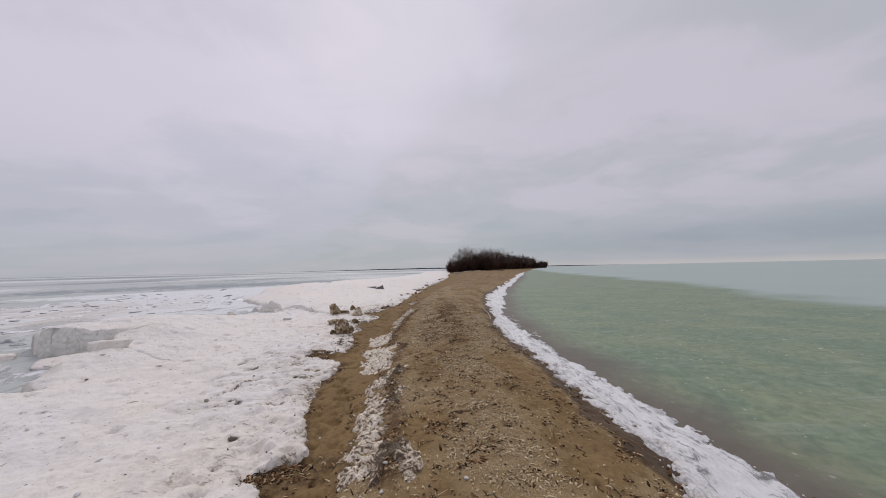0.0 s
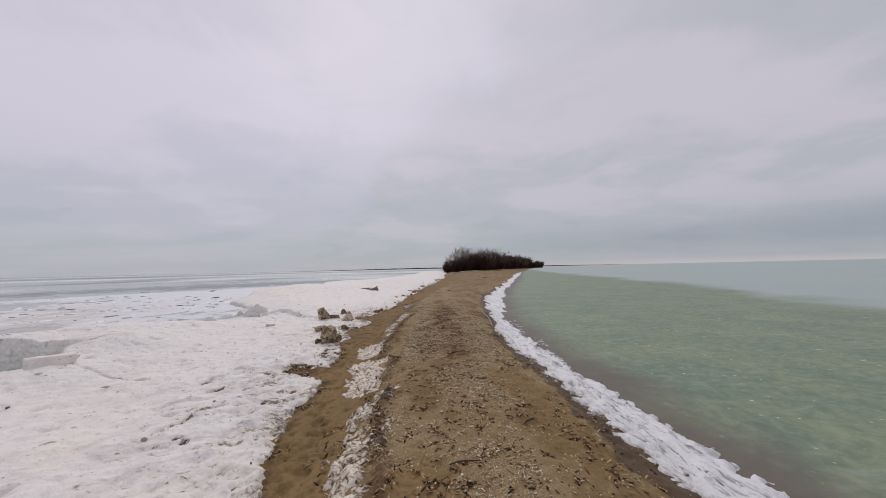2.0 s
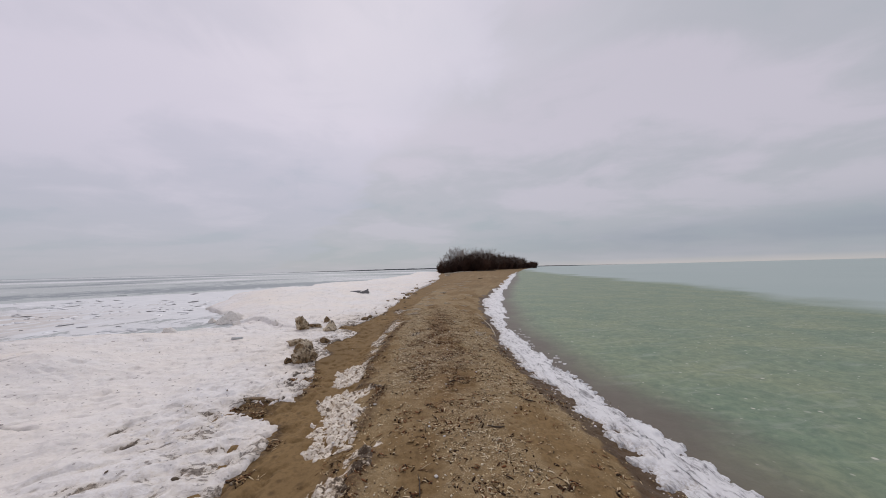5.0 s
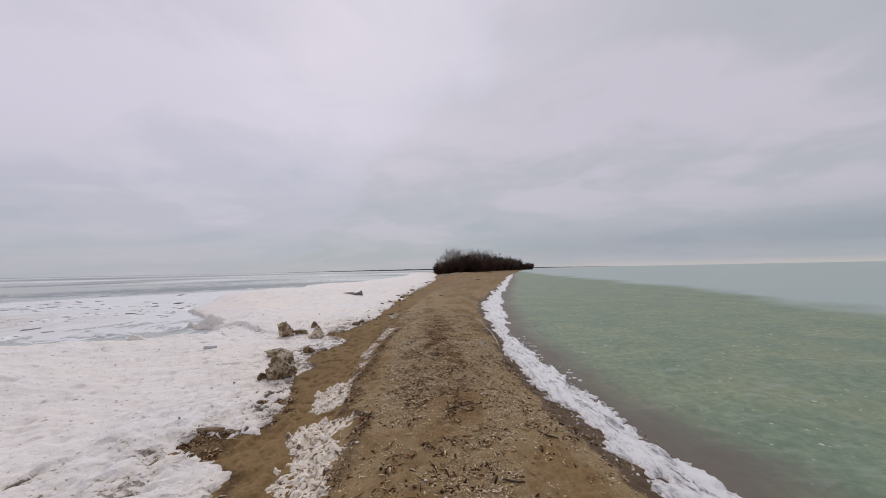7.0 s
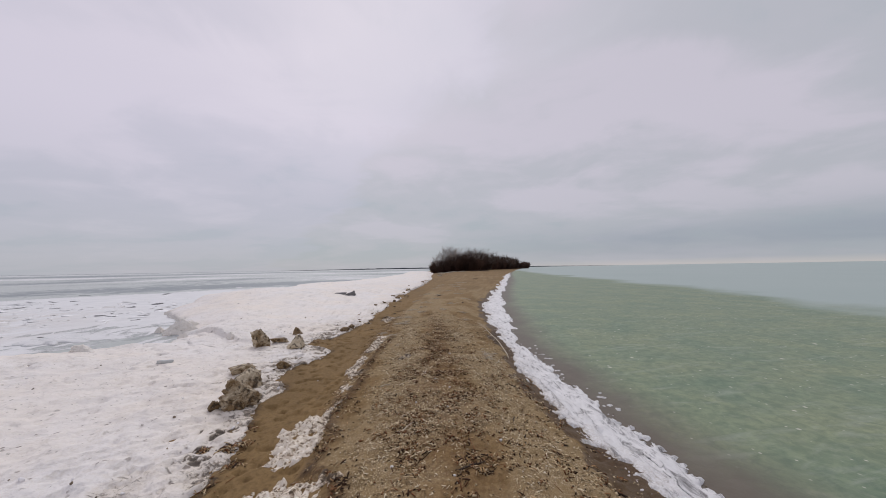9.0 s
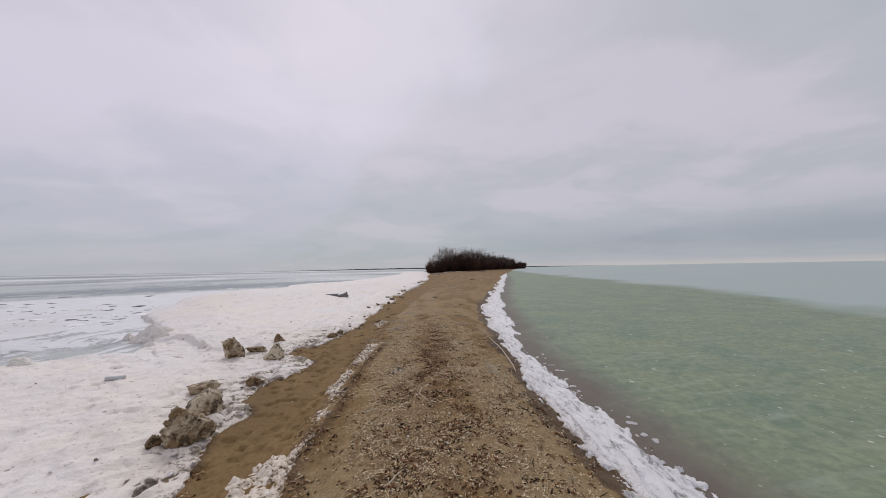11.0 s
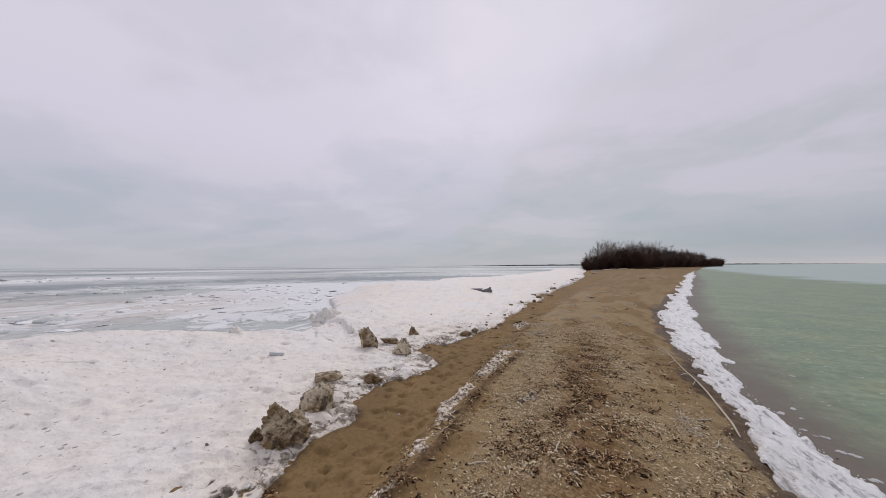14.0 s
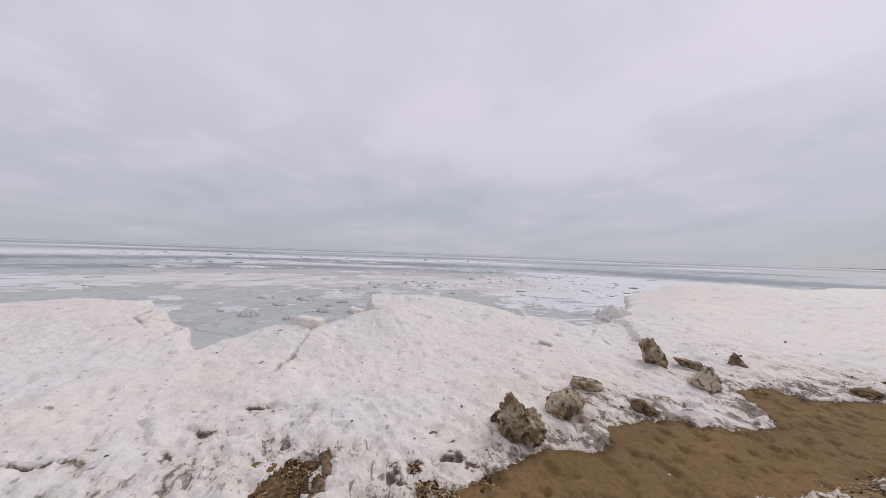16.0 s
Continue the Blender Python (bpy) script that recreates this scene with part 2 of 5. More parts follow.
def mat_fringe_ice():
    m = Mat("wave_built_white_ice")
    mid, fine = m.noise(7, 8, 0.75, 0.9, (1.2, 0.42, 1)), m.noise(40, 4)
    col = m.ramp(mid, [(0.36, (0.22, 0.21, 0.205)), (0.42, (0.48, 0.47, 0.465)), (0.48, (0.78, 0.765, 0.755)), (0.65, (0.87, 0.86, 0.85))])
    col = m.mix(m.math("MULTIPLY", m.attr("edge"), m.ramp(fine, [(0.42, 0.0), (0.6, 0.8)])), col, (0.42, 0.36, 0.29))
    m.bump(m.math("ADD", m.noise(16, 6, 0.75), m.math("MULTIPLY", fine, 0.3)), 0.7, 0.035)
    return m.done(col, 0.5, 0.35)


def mat_patch_ice():
    m = Mat("sandy_refrozen_ice")
    mid, fine = m.noise(17, 6, 0.68, 0.8, (0.7, 1.3, 1.0)), m.noise(60, 4)
    f = m.math("ADD", m.math("ADD", mid, m.math("MULTIPLY", m.math("SUBTRACT", fine, 0.5), 0.10)), m.math("MULTIPLY", m.attr("soil"), -0.19))
    col = m.ramp(f, [(0.31, (0.080, 0.050, 0.026)), (0.37, (0.38, 0.295, 0.20)), (0.43, (0.74, 0.645, 0.52)), (0.56, (0.87, 0.80, 0.70))])
    col = m.mix(m.ramp(fine, [(0.58, 0.0), (0.70, 0.35)]), col, (0.42, 0.33, 0.23))
    m.bump(m.math("ADD", mid, m.math("MULTIPLY", fine, 0.3)), 0.4, 0.03)
    return m.done(col, 0.55, 0.35)


def mat_dirty_ice():
    m = Mat("sand_laden_ice")
    mid, fine = m.noise(4.5, 6, 0.68, 0.4), m.noise(30, 5, 0.65)
    pale = m.mix(fine, (0.48, 0.375, 0.240), (0.78, 0.68, 0.52))
    dark = m.mix(fine, (0.090, 0.052, 0.022), (0.37, 0.25, 0.122))
    f = m.math("ADD", mid, m.math("MULTIPLY", m.math("SUBTRACT", m.attr("pale"), 0.5), 0.28))
    col = m.mix(m.ramp(f, [(0.42, 0.0), (0.58, 1.0)]), dark, pale)
    pit = m.noise(9, 5, 0.6, 0.6)
    col = m.mix(m.ramp(pit, [(0.38, 0.9), (0.49, 0.0)]), col, (0.040, 0.024, 0.012))
    col = m.mix(m.ramp(m.noise(16, 5, 0.7), [(0.58, 0.0), (0.68, 0.6)]), col, (0.58, 0.49, 0.35))
    m.bump(m.math("ADD", pit, m.math("MULTIPLY", fine, 0.4)), 1.0, 0.06)
    return m.done(col, 0.6, 0.35)


def mat_floe():
    m = Mat("snow_crusted_floe")
    mid = m.noise(1.3, 5, 0.6)
    tone = m.mix(m.each(), (0.78, 0.77, 0.77), (0.50, 0.52, 0.51))
    col = m.mix(m.ramp(mid, [(0.45, 0.0), (0.7, 0.8)]), tone, (0.50, 0.53, 0.53))
    m.bump(m.noise(6, 6, 0.7), 0.6, 0.05)
    return m.done(col, 0.55, 0.35)


def mat_pack():
    m = Mat("white_pack_ice")
    col = m.ramp(m.island(), [(0.0, (0.66, 0.645, 0.62)), (0.3, (0.82, 0.81, 0.80)), (1.0, (0.89, 0.885, 0.88))])
    m.bump(m.noise(3, 5, 0.7), 0.5, 0.05)
    return m.done(col, 0.6, 0.3)


def mat_lake_ice():
    m = Mat("refrozen_lake_ice")
    pack, lead, stain = m.attr("pack"), m.attr("lead"), m.attr("stain")
    base = m.mix(m.noise(0.12, 4, 0.55, 0.4), (0.385, 0.425, 0.395), (0.50, 0.525, 0.495))
    base = m.mix(m.ramp(m.noise(0.9, 5, 0.6, 0.3), [(0.45, 0.0), (0.7, 0.6)]), base, (0.57, 0.59, 0.57))
    dark = m.math("ADD", lead, m.math("MULTIPLY", m.math("SUBTRACT", m.noise(0.5, 7, 0.66, 0.8, (1.0, 0.55, 1.0)), 0.5), 1.7))
    base = m.mix(m.ramp(dark, [(0.30, 0.0), (0.52, 0.95)]), base, m.mix(m.noise(1.3, 4), (0.125, 0.155, 0.168), (0.215, 0.25, 0.26)))
    # thin wet seams between the refrozen plates
    vec = m.n("ShaderNodeVectorMath")
    vec.operation = "ADD"
    m.l(m.tc, vec.inputs[0])
    m.l(m.mix(1.0, m.noise(0.8, 4, color=True), (1.3, 1.3, 0.0), "MULTIPLY"), vec.inputs[1])
    seam = m.ramp(m.voro(0.36, "DISTANCE_TO_EDGE", vec=vec.outputs[0]), [(0.0, 1.0), (0.016, 0.0)])
    base = m.mix(m.math("MULTIPLY", seam, 0.7), base, (0.15, 0.175, 0.175))
    white = m.math("ADD", m.math("MULTIPLY", m.noise(0.75, 9, 0.74, 0.9, (1.0, 0.6, 1.0)), 0.6), m.math("MULTIPLY", m.noise(0.16, 8, 0.70, 0.8, (0.6, 1.0, 1.0)), 0.4))
    white = m.math("ADD", white, m.math("MULTIPLY", m.math("SUBTRACT", pack, 0.5), 0.20))
    f = m.ramp(white, [(0.510, 0.0), (0.535, 1.0)])
    slush = m.ramp(white, [(0.46, 0.0), (0.52, 0.6)])
    col = m.mix(slush, base, (0.47, 0.49, 0.48))
    tint = m.math("MULTIPLY", m.math("MULTIPLY", stain, 0.65), m.ramp(m.noise(0.7, 7, 0.68, 0.5, (1.2, 0.6, 1.0)), [(0.42, 0.0), (0.55, 1.0)]))
    snow = m.mix(m.noise(0.7, 6, 0.65), (0.60, 0.61, 0.61), (0.86, 0.85, 0.85))
    col = m.mix(f, col, snow)
    col = m.mix(tint, col, m.mix(m.noise(2.0, 5, 0.7), (0.40, 0.335, 0.275), (0.72, 0.655, 0.59)))
    m.bump(m.math("ADD", f, m.math("MULTIPLY", m.noise(2.5, 6, 0.7), 0.7)), 0.6, 0.10)
    return m.done(col, m.mix(f, (0.36, 0.36, 0.36), (0.75, 0.75, 0.75)), 0.28)


def mat_clear_ice():
    m = Mat("thin_green_ice_over_shallows")
    shore, zone = m.attr("shore"), m.attr("zone")
    v1, v2 = m.noise(0.55, 5, 0.6, 0.5), m.noise(3.5, 5, 0.65, 0.3)
    green = m.mix(m.ramp(v1, [(0.38, 0.0), (0.64, 1.0)]), (0.160, 0.226, 0.150), (0.224, 0.268, 0.166))
    green = m.mix(m.ramp(v2, [(0.55, 0.0), (0.72, 0.45)]), green, (0.30, 0.325, 0.25))
    mott = m.noise(5.5, 6, 0.72, 0.5)
    green = m.mix(m.ramp(mott, [(0.38, 0.0), (0.62, 0.8)]), m.mix(1.0, green, (0.76, 0.80, 0.79), "MULTIPLY"), m.mix(1.0, green, (1.30, 1.22, 1.16), "MULTIPLY"))
    for scale, size, rare in ((1.5, 0.085, 0.25), (3.6, 0.12, 0.45), (8.0, 0.17, 0.62)):
        cell = m.n("ShaderNodeSeparateColor")
        m.l(m.voro(scale, out="Color"), cell.inputs[0])
        wob = m.math("ADD", m.voro(scale), m.math("MULTIPLY", m.math("SUBTRACT", mott, 0.5), 0.16))
        fleck = m.math("MULTIPLY", m.ramp(wob, [(size * 0.4, 1.0), (size, 0.0)]), m.ramp(cell.outputs[0], [(rare, 0.0), (rare + 0.3, 0.9)]))
        green = m.mix(fleck, green, (0.66, 0.64, 0.54))
    frost = m.ramp(m.noise(2.2, 7, 0.68, 0.6, (0.32, 1.5, 1.0)), [(0.54, 0.0), (0.66, 0.45)])
    green = m.mix(frost, green, (0.33, 0.365, 0.29))
    bed = m.mix(v2, (0.105, 0.085, 0.062), (0.17, 0.145, 0.115))
    edge = m.math("ADD", shore, m.math("MULTIPLY", m.math("SUBTRACT", v1, 0.5), 1.6))
    col = m.mix(m.ramp(m.math("MULTIPLY", edge, 0.2), [(0.0, 0.0), (0.30, 1.0)], "EASE"), bed, green)
    wob = m.math("ADD", zone, m.math("MULTIPLY", m.math("SUBTRACT", m.noise(0.11, 5, 0.6, 0.4), 0.5), 13.0))
    far = m.ramp(m.math("ADD", m.math("MULTIPLY", wob, 0.085), 0.5), [(0.25, 0.0), (0.75, 1.0)], "EASE")
    open_col = m.mix(m.noise(0.05, 4, 0.5, 0.2), (0.300, 0.385, 0.350), (0.365, 0.435, 0.40))
    col = m.mix(far, col, open_col)
    m.bump(m.math("ADD", v2, m.noise(22, 4)), 0.12, 0.02)
    return m.done(col, m.mix(far, (0.5, 0.5, 0.5), (0.34, 0.34, 0.34)), 0.28)


def mat_pebble():
    m = Mat("shell_fragments_and_pebbles")
    r = m.island()
    col = m.ramp(r, [(0.0, (0.05, 0.033, 0.018)), (0.10, (0.24, 0.17, 0.090)), (0.30, (0.52, 0.395, 0.225)), (0.72, (0.74, 0.58, 0.34)), (0.93, (0.80, 0.66, 0.43)), (1.0, (0.88, 0.80, 0.66))])
    col = m.mix(m.math("MULTIPLY", m.noise(120, 3), 0.4), col, (0.10, 0.075, 0.05))
    return m.done(col, 0.7, 0.3)


def mat_crumb():
    m = Mat("stained_ice_crumbs")
    col = m.ramp(m.island(), [(0.0, (0.09, 0.065, 0.04)), (0.3, (0.30, 0.24, 0.17)), (0.45, (0.72, 0.68, 0.65)), (1.0, (0.85, 0.83, 0.83))])
    return m.done(col, 0.6, 0.3)


def mat_litter():
    m = Mat("dry_leaf_and_reed_litter")
    r = m.island()
    col = m.ramp(r, [(0.0, (0.020, 0.011, 0.006)), (0.28, (0.060, 0.030, 0.014)), (0.48, (0.20, 0.082, 0.034)), (0.72, (0.40, 0.26, 0.13)), (1.0, (0.66, 0.53, 0.34))])
    return m.done(col, 0.85, 0.2)


def mat_straw():
    m = Mat("bleached_reed_straw")
    col = m.ramp(m.island(), [(0.0, (0.10, 0.060, 0.030)), (0.25, (0.34, 0.245, 0.135)), (0.7, (0.62, 0.50, 0.32)), (1.0, (0.78, 0.68, 0.50))])
    return m.done(col, 0.8, 0.25)


def mat_bark(name, a, b, vary=0.9):
    m = Mat(name)
    col = m.mix(m.noise(1.2, 5, 0.6), a, b)
    col = m.mix(m.ramp(m.each(), [(0.0, 0.0), (0.55, vary / 6), (1.0, vary)]), col, (0.45 * a[0], 0.42 * a[1], 0.42 * a[2]))
    col = m.mix(m.ramp(m.each(), [(0.0, 0.45), (0.25, 0.0)]), col, (1.35 * b[0], 1.2 * b[1], 1.1 * b[2]))
    return m.done(col, 0.95, 0.1)


def mat_plain(name, a, b, scale, rough=0.8, bump=0.3):
    m = Mat(name)
    f = m.noise(scale, 5, 0.6)
    m.bump(f, bump, 0.02)
    return m.done(m.mix(f, a, b), rough, 0.3)


M_GROUND, M_SHORE, M_FRINGE, M_PATCH = mat_ground(), mat_shore_ice(), mat_fringe_ice(), mat_patch_ice()
M_PACK, M_DIRTY, M_FLOE, M_LAKE, M_CLEAR = mat_pack(), mat_dirty_ice(), mat_floe(), mat_lake_ice(), mat_clear_ice()
M_PEBBLE, M_LITTER, M_CRUMB, M_STRAW = mat_pebble(), mat_litter(), mat_crumb(), mat_straw()
M_TRUNK = mat_bark("grey_bark", (0.115, 0.095, 0.082), (0.20, 0.175, 0.155))
M_TWIG = mat_bark("bare_twigs", (0.070, 0.048, 0.040), (0.14, 0.100, 0.080))
M_PALE_TWIG = mat_bark("pale_bare_twigs", (0.25, 0.215, 0.195), (0.38, 0.335, 0.30), 0.3)
M_SHRUB = mat_bark("dark_thicket_stems", (0.050, 0.029, 0.022), (0.110, 0.066, 0.050))
M_FARWOOD = mat_plain("far_woods", (0.035, 0.040, 0.045), (0.06, 0.065, 0.07), 0.02, 0.95)
M_STICK = mat_plain("bleached_wood", (0.42, 0.36, 0.27), (0.60, 0.53, 0.43), 9, 0.8)
M_DRIFT = mat_plain("waterlogged_wood", (0.035, 0.025, 0.018), (0.09, 0.065, 0.045), 9, 0.85)
M_SLATE = mat_plain("dark_sediment_ice", (0.085, 0.085, 0.086), (0.25, 0.24, 0.235), 5, 0.6, 0.6)
M_STONE = mat_plain("pale_limestone", (0.52, 0.49, 0.45), (0.70, 0.67, 0.63), 20, 0.75)

# ---- shape tools ----


def hash2(ix, iy, seed):
    n = (ix.astype(np.int64) * 374761393 + iy.astype(np.int64) * 668265263 + seed * 974634777) & 0xFFFFFFFF
    n = ((n ^ (n >> 13)) * 1274126177) & 0xFFFFFFFF
    return ((n ^ (n >> 16)) & 0xFFFFFF) / float(0xFFFFFF)


def vnoise(x, y, seed=0):
    """Smooth noise from -1 to 1."""
    ix, iy = np.floor(x), np.floor(y)
    fx, fy = x - ix, y - iy
    fx, fy = fx * fx * fx * (fx * (fx * 6 - 15) + 10), fy * fy * fy * (fy * (fy * 6 - 15) + 10)
    a, b = hash2(ix, iy, seed), hash2(ix + 1, iy, seed)
    c, d = hash2(ix, iy + 1, seed), hash2(ix + 1, iy + 1, seed)
    return 2 * ((a + (b - a) * fx) * (1 - fy) + (c + (d - c) * fx) * fy) - 1


def fbm(x, y, octaves=4, seed=0, gain=0.5):
    s, a = np.zeros_like(x), 1.0
    for k in range(octaves):
        s = s + a * vnoise(x, y, seed + 17 * k)
        x, y, a = x * 2.03 + 5.1, y * 2.03 - 3.7, a * gain
    return s


def sstep(a, b, v):
    t = np.clip((v - a) / (b - a), 0, 1)
    return t * t * (3 - 2 * t)


def line_distance(x, y, pts):
    best = np.full(x.shape, 1e9)
    for (ax, ay), (bx, by) in zip(pts[:-1], pts[1:]):
        dx, dy = bx - ax, by - ay
        t = np.clip(((x - ax) * dx + (y - ay) * dy) / (dx * dx + dy * dy), 0, 1)
        best = np.minimum(best, np.hypot(x - ax - t * dx, y - ay - t * dy))
    return best


def inside(x, y, poly):
    hit = np.zeros(x.shape, bool)
    for (ax, ay), (bx, by) in zip(poly, poly[1:] + poly[:1]):
        if ay == by:
            continue
        hit ^= ((ay > y) != (by > y)) & (x < (bx - ax) * (y - ay) / (by - ay) + ax)
    return hit


def mesh_from(name, verts, faces, mat, smooth=True, attrs=()):
    me = bpy.data.meshes.new(name)
    verts, faces = np.asarray(verts, np.float32), np.asarray(faces, np.int32)
    k = faces.shape[1]
    me.vertices.add(len(verts))
    me.vertices.foreach_set("co", verts.ravel())
    me.loops.add(faces.size)
    me.loops.foreach_set("vertex_index", faces.ravel())
    me.polygons.add(len(faces))
    me.polygons.foreach_set("loop_start", np.arange(0, faces.size, k, dtype=np.int32))
    me.update(calc_edges=True)
    me.validate()
    for key, val in attrs:
        me.attributes.new(key, "FLOAT", "POINT").data.foreach_set("value", np.asarray(val, np.float32).ravel())
    if smooth:
        me.shade_smooth()
    me.materials.append(mat)
    return me


def sheet(name, X, Y, Z, mat, keep=None, attrs=(), smooth=True):
    """A sheet of quads over a grid; keep marks the grid points that it must reach."""
    ny, nx = X.shape
    idx = np.arange(ny * nx).reshape(ny, nx)
    faces = np.stack([idx[:-1, :-1], idx[:-1, 1:], idx[1:, 1:], idx[1:, :-1]], -1).reshape(-1, 4)
    verts = np.stack([X, Y, Z], -1).reshape(-1, 3)
    vals = [(k, np.asarray(v).ravel()) for k, v in attrs]
    if keep is not None:
        faces = faces[keep.ravel()[faces].any(1)]
        used = np.unique(faces)
        back = np.zeros(len(verts), np.int64)
        back[used] = np.arange(len(used))
        verts, faces, vals = verts[used], back[faces], [(k, v[used]) for k, v in vals]
    return mesh_from(name, verts, faces, mat, smooth, vals)


def steps(*stretches):
    """Grid lines: stretches of (from, to, step); steps of unequal size where a factor is given."""
    out = []
    for a, b, s in stretches:
        out.append(np.linspace(a, b, max(2, int(round(abs(b - a) / s)) + 1))[:-1])
    return np.concatenate(out + [[stretches[-1][1]]])


def spread(a, b, n, first):
    """n grid lines from a to b whose spacing grows from first."""
    t = np.linspace(0, 1, n)
    span = abs(b - a)
    p = max(1.0, math.log(first / span) / math.log(1 / (n - 1)))
    return a + (b - a) * t ** p


def part(name, me, parent, label=""):
    ob = new(name, me)
    ob.parent = parent
    if label:
        ob["label"] = label
    return ob


# ---- the plan: shorelines and heights ----
WEST_Y = [-60, 0, 6, 10, 14, 17, 20, 26, 31, 36.5, 46, 67, 88, 120, 200, 500, 650]
WEST_X = [-2.0, -1.75, -1.9, -2.25, -2.3, -1.9, -1.5, -0.8, -0.4, 0.3, 1.9, 4.2, 5.2, 8.0, 11.5, 38, 80]
EAST_Y = [-60, 6, 9, 11.2, 12.8, 15.6, 17.4, 19.8, 23.5, 28, 40, 76, 117, 225, 420, 650]
EAST_X = [2.42, 2.32, 2.26, 2.38, 2.66, 3.0, 3.25, 3.65, 4.45, 5.85, 10, 21.5, 36, 75, 150, 200]
OUT_Y = [-60, 2.7, 4.2, 7, 10.4, 13.7, 15, 22.5, 25, 37, 60, 100, 142, 300]
OUT_X = [3.3, 3.25, 3.06, 2.98, 3.0, 3.2, 3.5, 5.3, 6.0, 9.9, 17.8, 30.5, 44.5, 104]
U_AT = [-8, -1.5, -0.4, -0.1, 0.06, 0.16, 0.21, 0.26, 0.36, 0.55, 0.70, 0.84, 0.94, 1.0, 1.1, 1.6, 9]
Z_AT = [-1.2, -0.5, 0.10, 0.12, 0.11, 0.10, 0.14, 0.23, 0.29, 0.33, 0.33, 0.25, 0.13, 0.05, -0.04, -0.45, -1.2]


def west(y):
    return np.interp(y, WEST_Y, WEST_X)


def east(y):
    return np.interp(y, EAST_Y, EAST_X)


def ground_base(x, y):
    xl, xr = west(y), east(y)
    w = xr - xl
    u = (x - xl) / w
    # past the shores the beach shelves by true metres
    u = np.where(u < 0, (x - xl) / 4.3, np.where(u > 1, 1 + (x - xr) / 4.3, u))
    z = np.interp(u, U_AT, Z_AT)
    z = z + np.where((u > 0) & (u < 1), 1, 0) * np.sin(np.clip(u, 0, 1) * np.pi) * np.clip((y - 40) / 120, 0, 1) * 0.7
    return np.where(y > 640, -0.8, z), u


RIDGES = [[(-0.52, 5.75), (-0.62, 5.3), (-0.58, 4.7), (-0.48, 4.2), (-0.42, 3.7), (-0.42, 2.8)],
          [(-0.5, 13.7), (-0.72, 12.5), (-0.86, 11.2), (-0.85, 10.2), (-1.05, 9.05), (-0.88, 8.5), (-1.0, 8.0), (-0.62, 7.6), (-0.72, 6.4)]]


def ridge_at(x, y):
    """Low wave-thrown ridges of dark sand and wrack."""
    d = np.minimum(line_distance(x, y, RIDGES[0]), line_distance(x, y, RIDGES[1]) * 1.2)
    return np.exp(-((d + 0.03 * fbm(x * 6, y * 6, 2, 19)) / 0.10) ** 2)


def soil_at(x, y):
    """Bare dark soil where the ice edge has melted back."""
    spots = [(-1.80, 3.16, 0.36), (-1.42, 3.22, 0.32), (-1.10, 3.2, 0.22), (-2.60, 7.60, 0.28), (-2.30, 7.35, 0.15), (-2.22, 8.58, 0.16), (-2.0, 4.3, 0.08), (-2.95, 14.2, 0.25)]
    s = sum(np.exp(-((x - a) ** 2 + (y - b) ** 2) / r ** 2) for a, b, r in spots)
    return np.clip(s * (0.9 + 0.8 * fbm(x * 7, y * 7, 3, 68, 0.6)), 0, 1)


def ground_z(x, y):
    z, u = ground_base(x, y)
    near = sstep(60, 20, y) * sstep(-0.6, -0.2, u) * sstep(1.6, 1.2, u)
    gravel = sstep(0.20, 0.28, u)
    dents = np.clip(vnoise(x * 9.0, y * 8.2, 7) + 0.4 * vnoise(x * 21, y * 21, 8), 0.15, 1) - 0.15
    z = z + near * (0.018 * fbm(x * 0.9, y * 0.9, 3, 3) - 0.07 * dents * (1 - 0.65 * gravel))
    z = z + 0.045 * ridge_at(x, y)
    z = z + near * gravel * (0.012 * fbm(x * 11, y * 11, 2, 11) + 0.010 * fbm(x * 4, y * 4, 2, 12))
    return z


def wrack_at(x, y):
    mid = np.interp(y, [0, 5, 9, 11, 14, 18, 30], [0.55, 0.6, 0.3, 0.55, 0.8, 0.95, 1.6])
    wide = np.interp(y, [0, 5, 7, 9, 11, 14, 20], [0.35, 0.5, 0.6, 0.62, 0.5, 0.28, 0.3])
    heavy = np.interp(y, [0, 4, 7, 9, 12, 14, 17, 22], [0.10, 0.22, 0.5, 1.0, 1.0, 1.0, 0.35, 0.0])
    return heavy * np.exp(-((x - mid) / wide) ** 2)


def shells_at(x, y):
    """How thick the shell gravel lies: in lanes and drifts."""
    lane = np.exp(-((x + 0.2 - 0.03 * (y - 9)) / 0.36) ** 2) * sstep(6.5, 9, y) + 0.8 * np.exp(-((x - 0.7) / 0.5) ** 2) * sstep(5, 2.5, y) + 0.75 * np.exp(-((x - 1.4) / 0.5) ** 2) * sstep(5, 8, y)
    return np.clip(0.34 + 0.55 * fbm(x * 1.3, y * 0.9, 4, 21, 0.6) + 0.95 * lane, 0.05, 1)


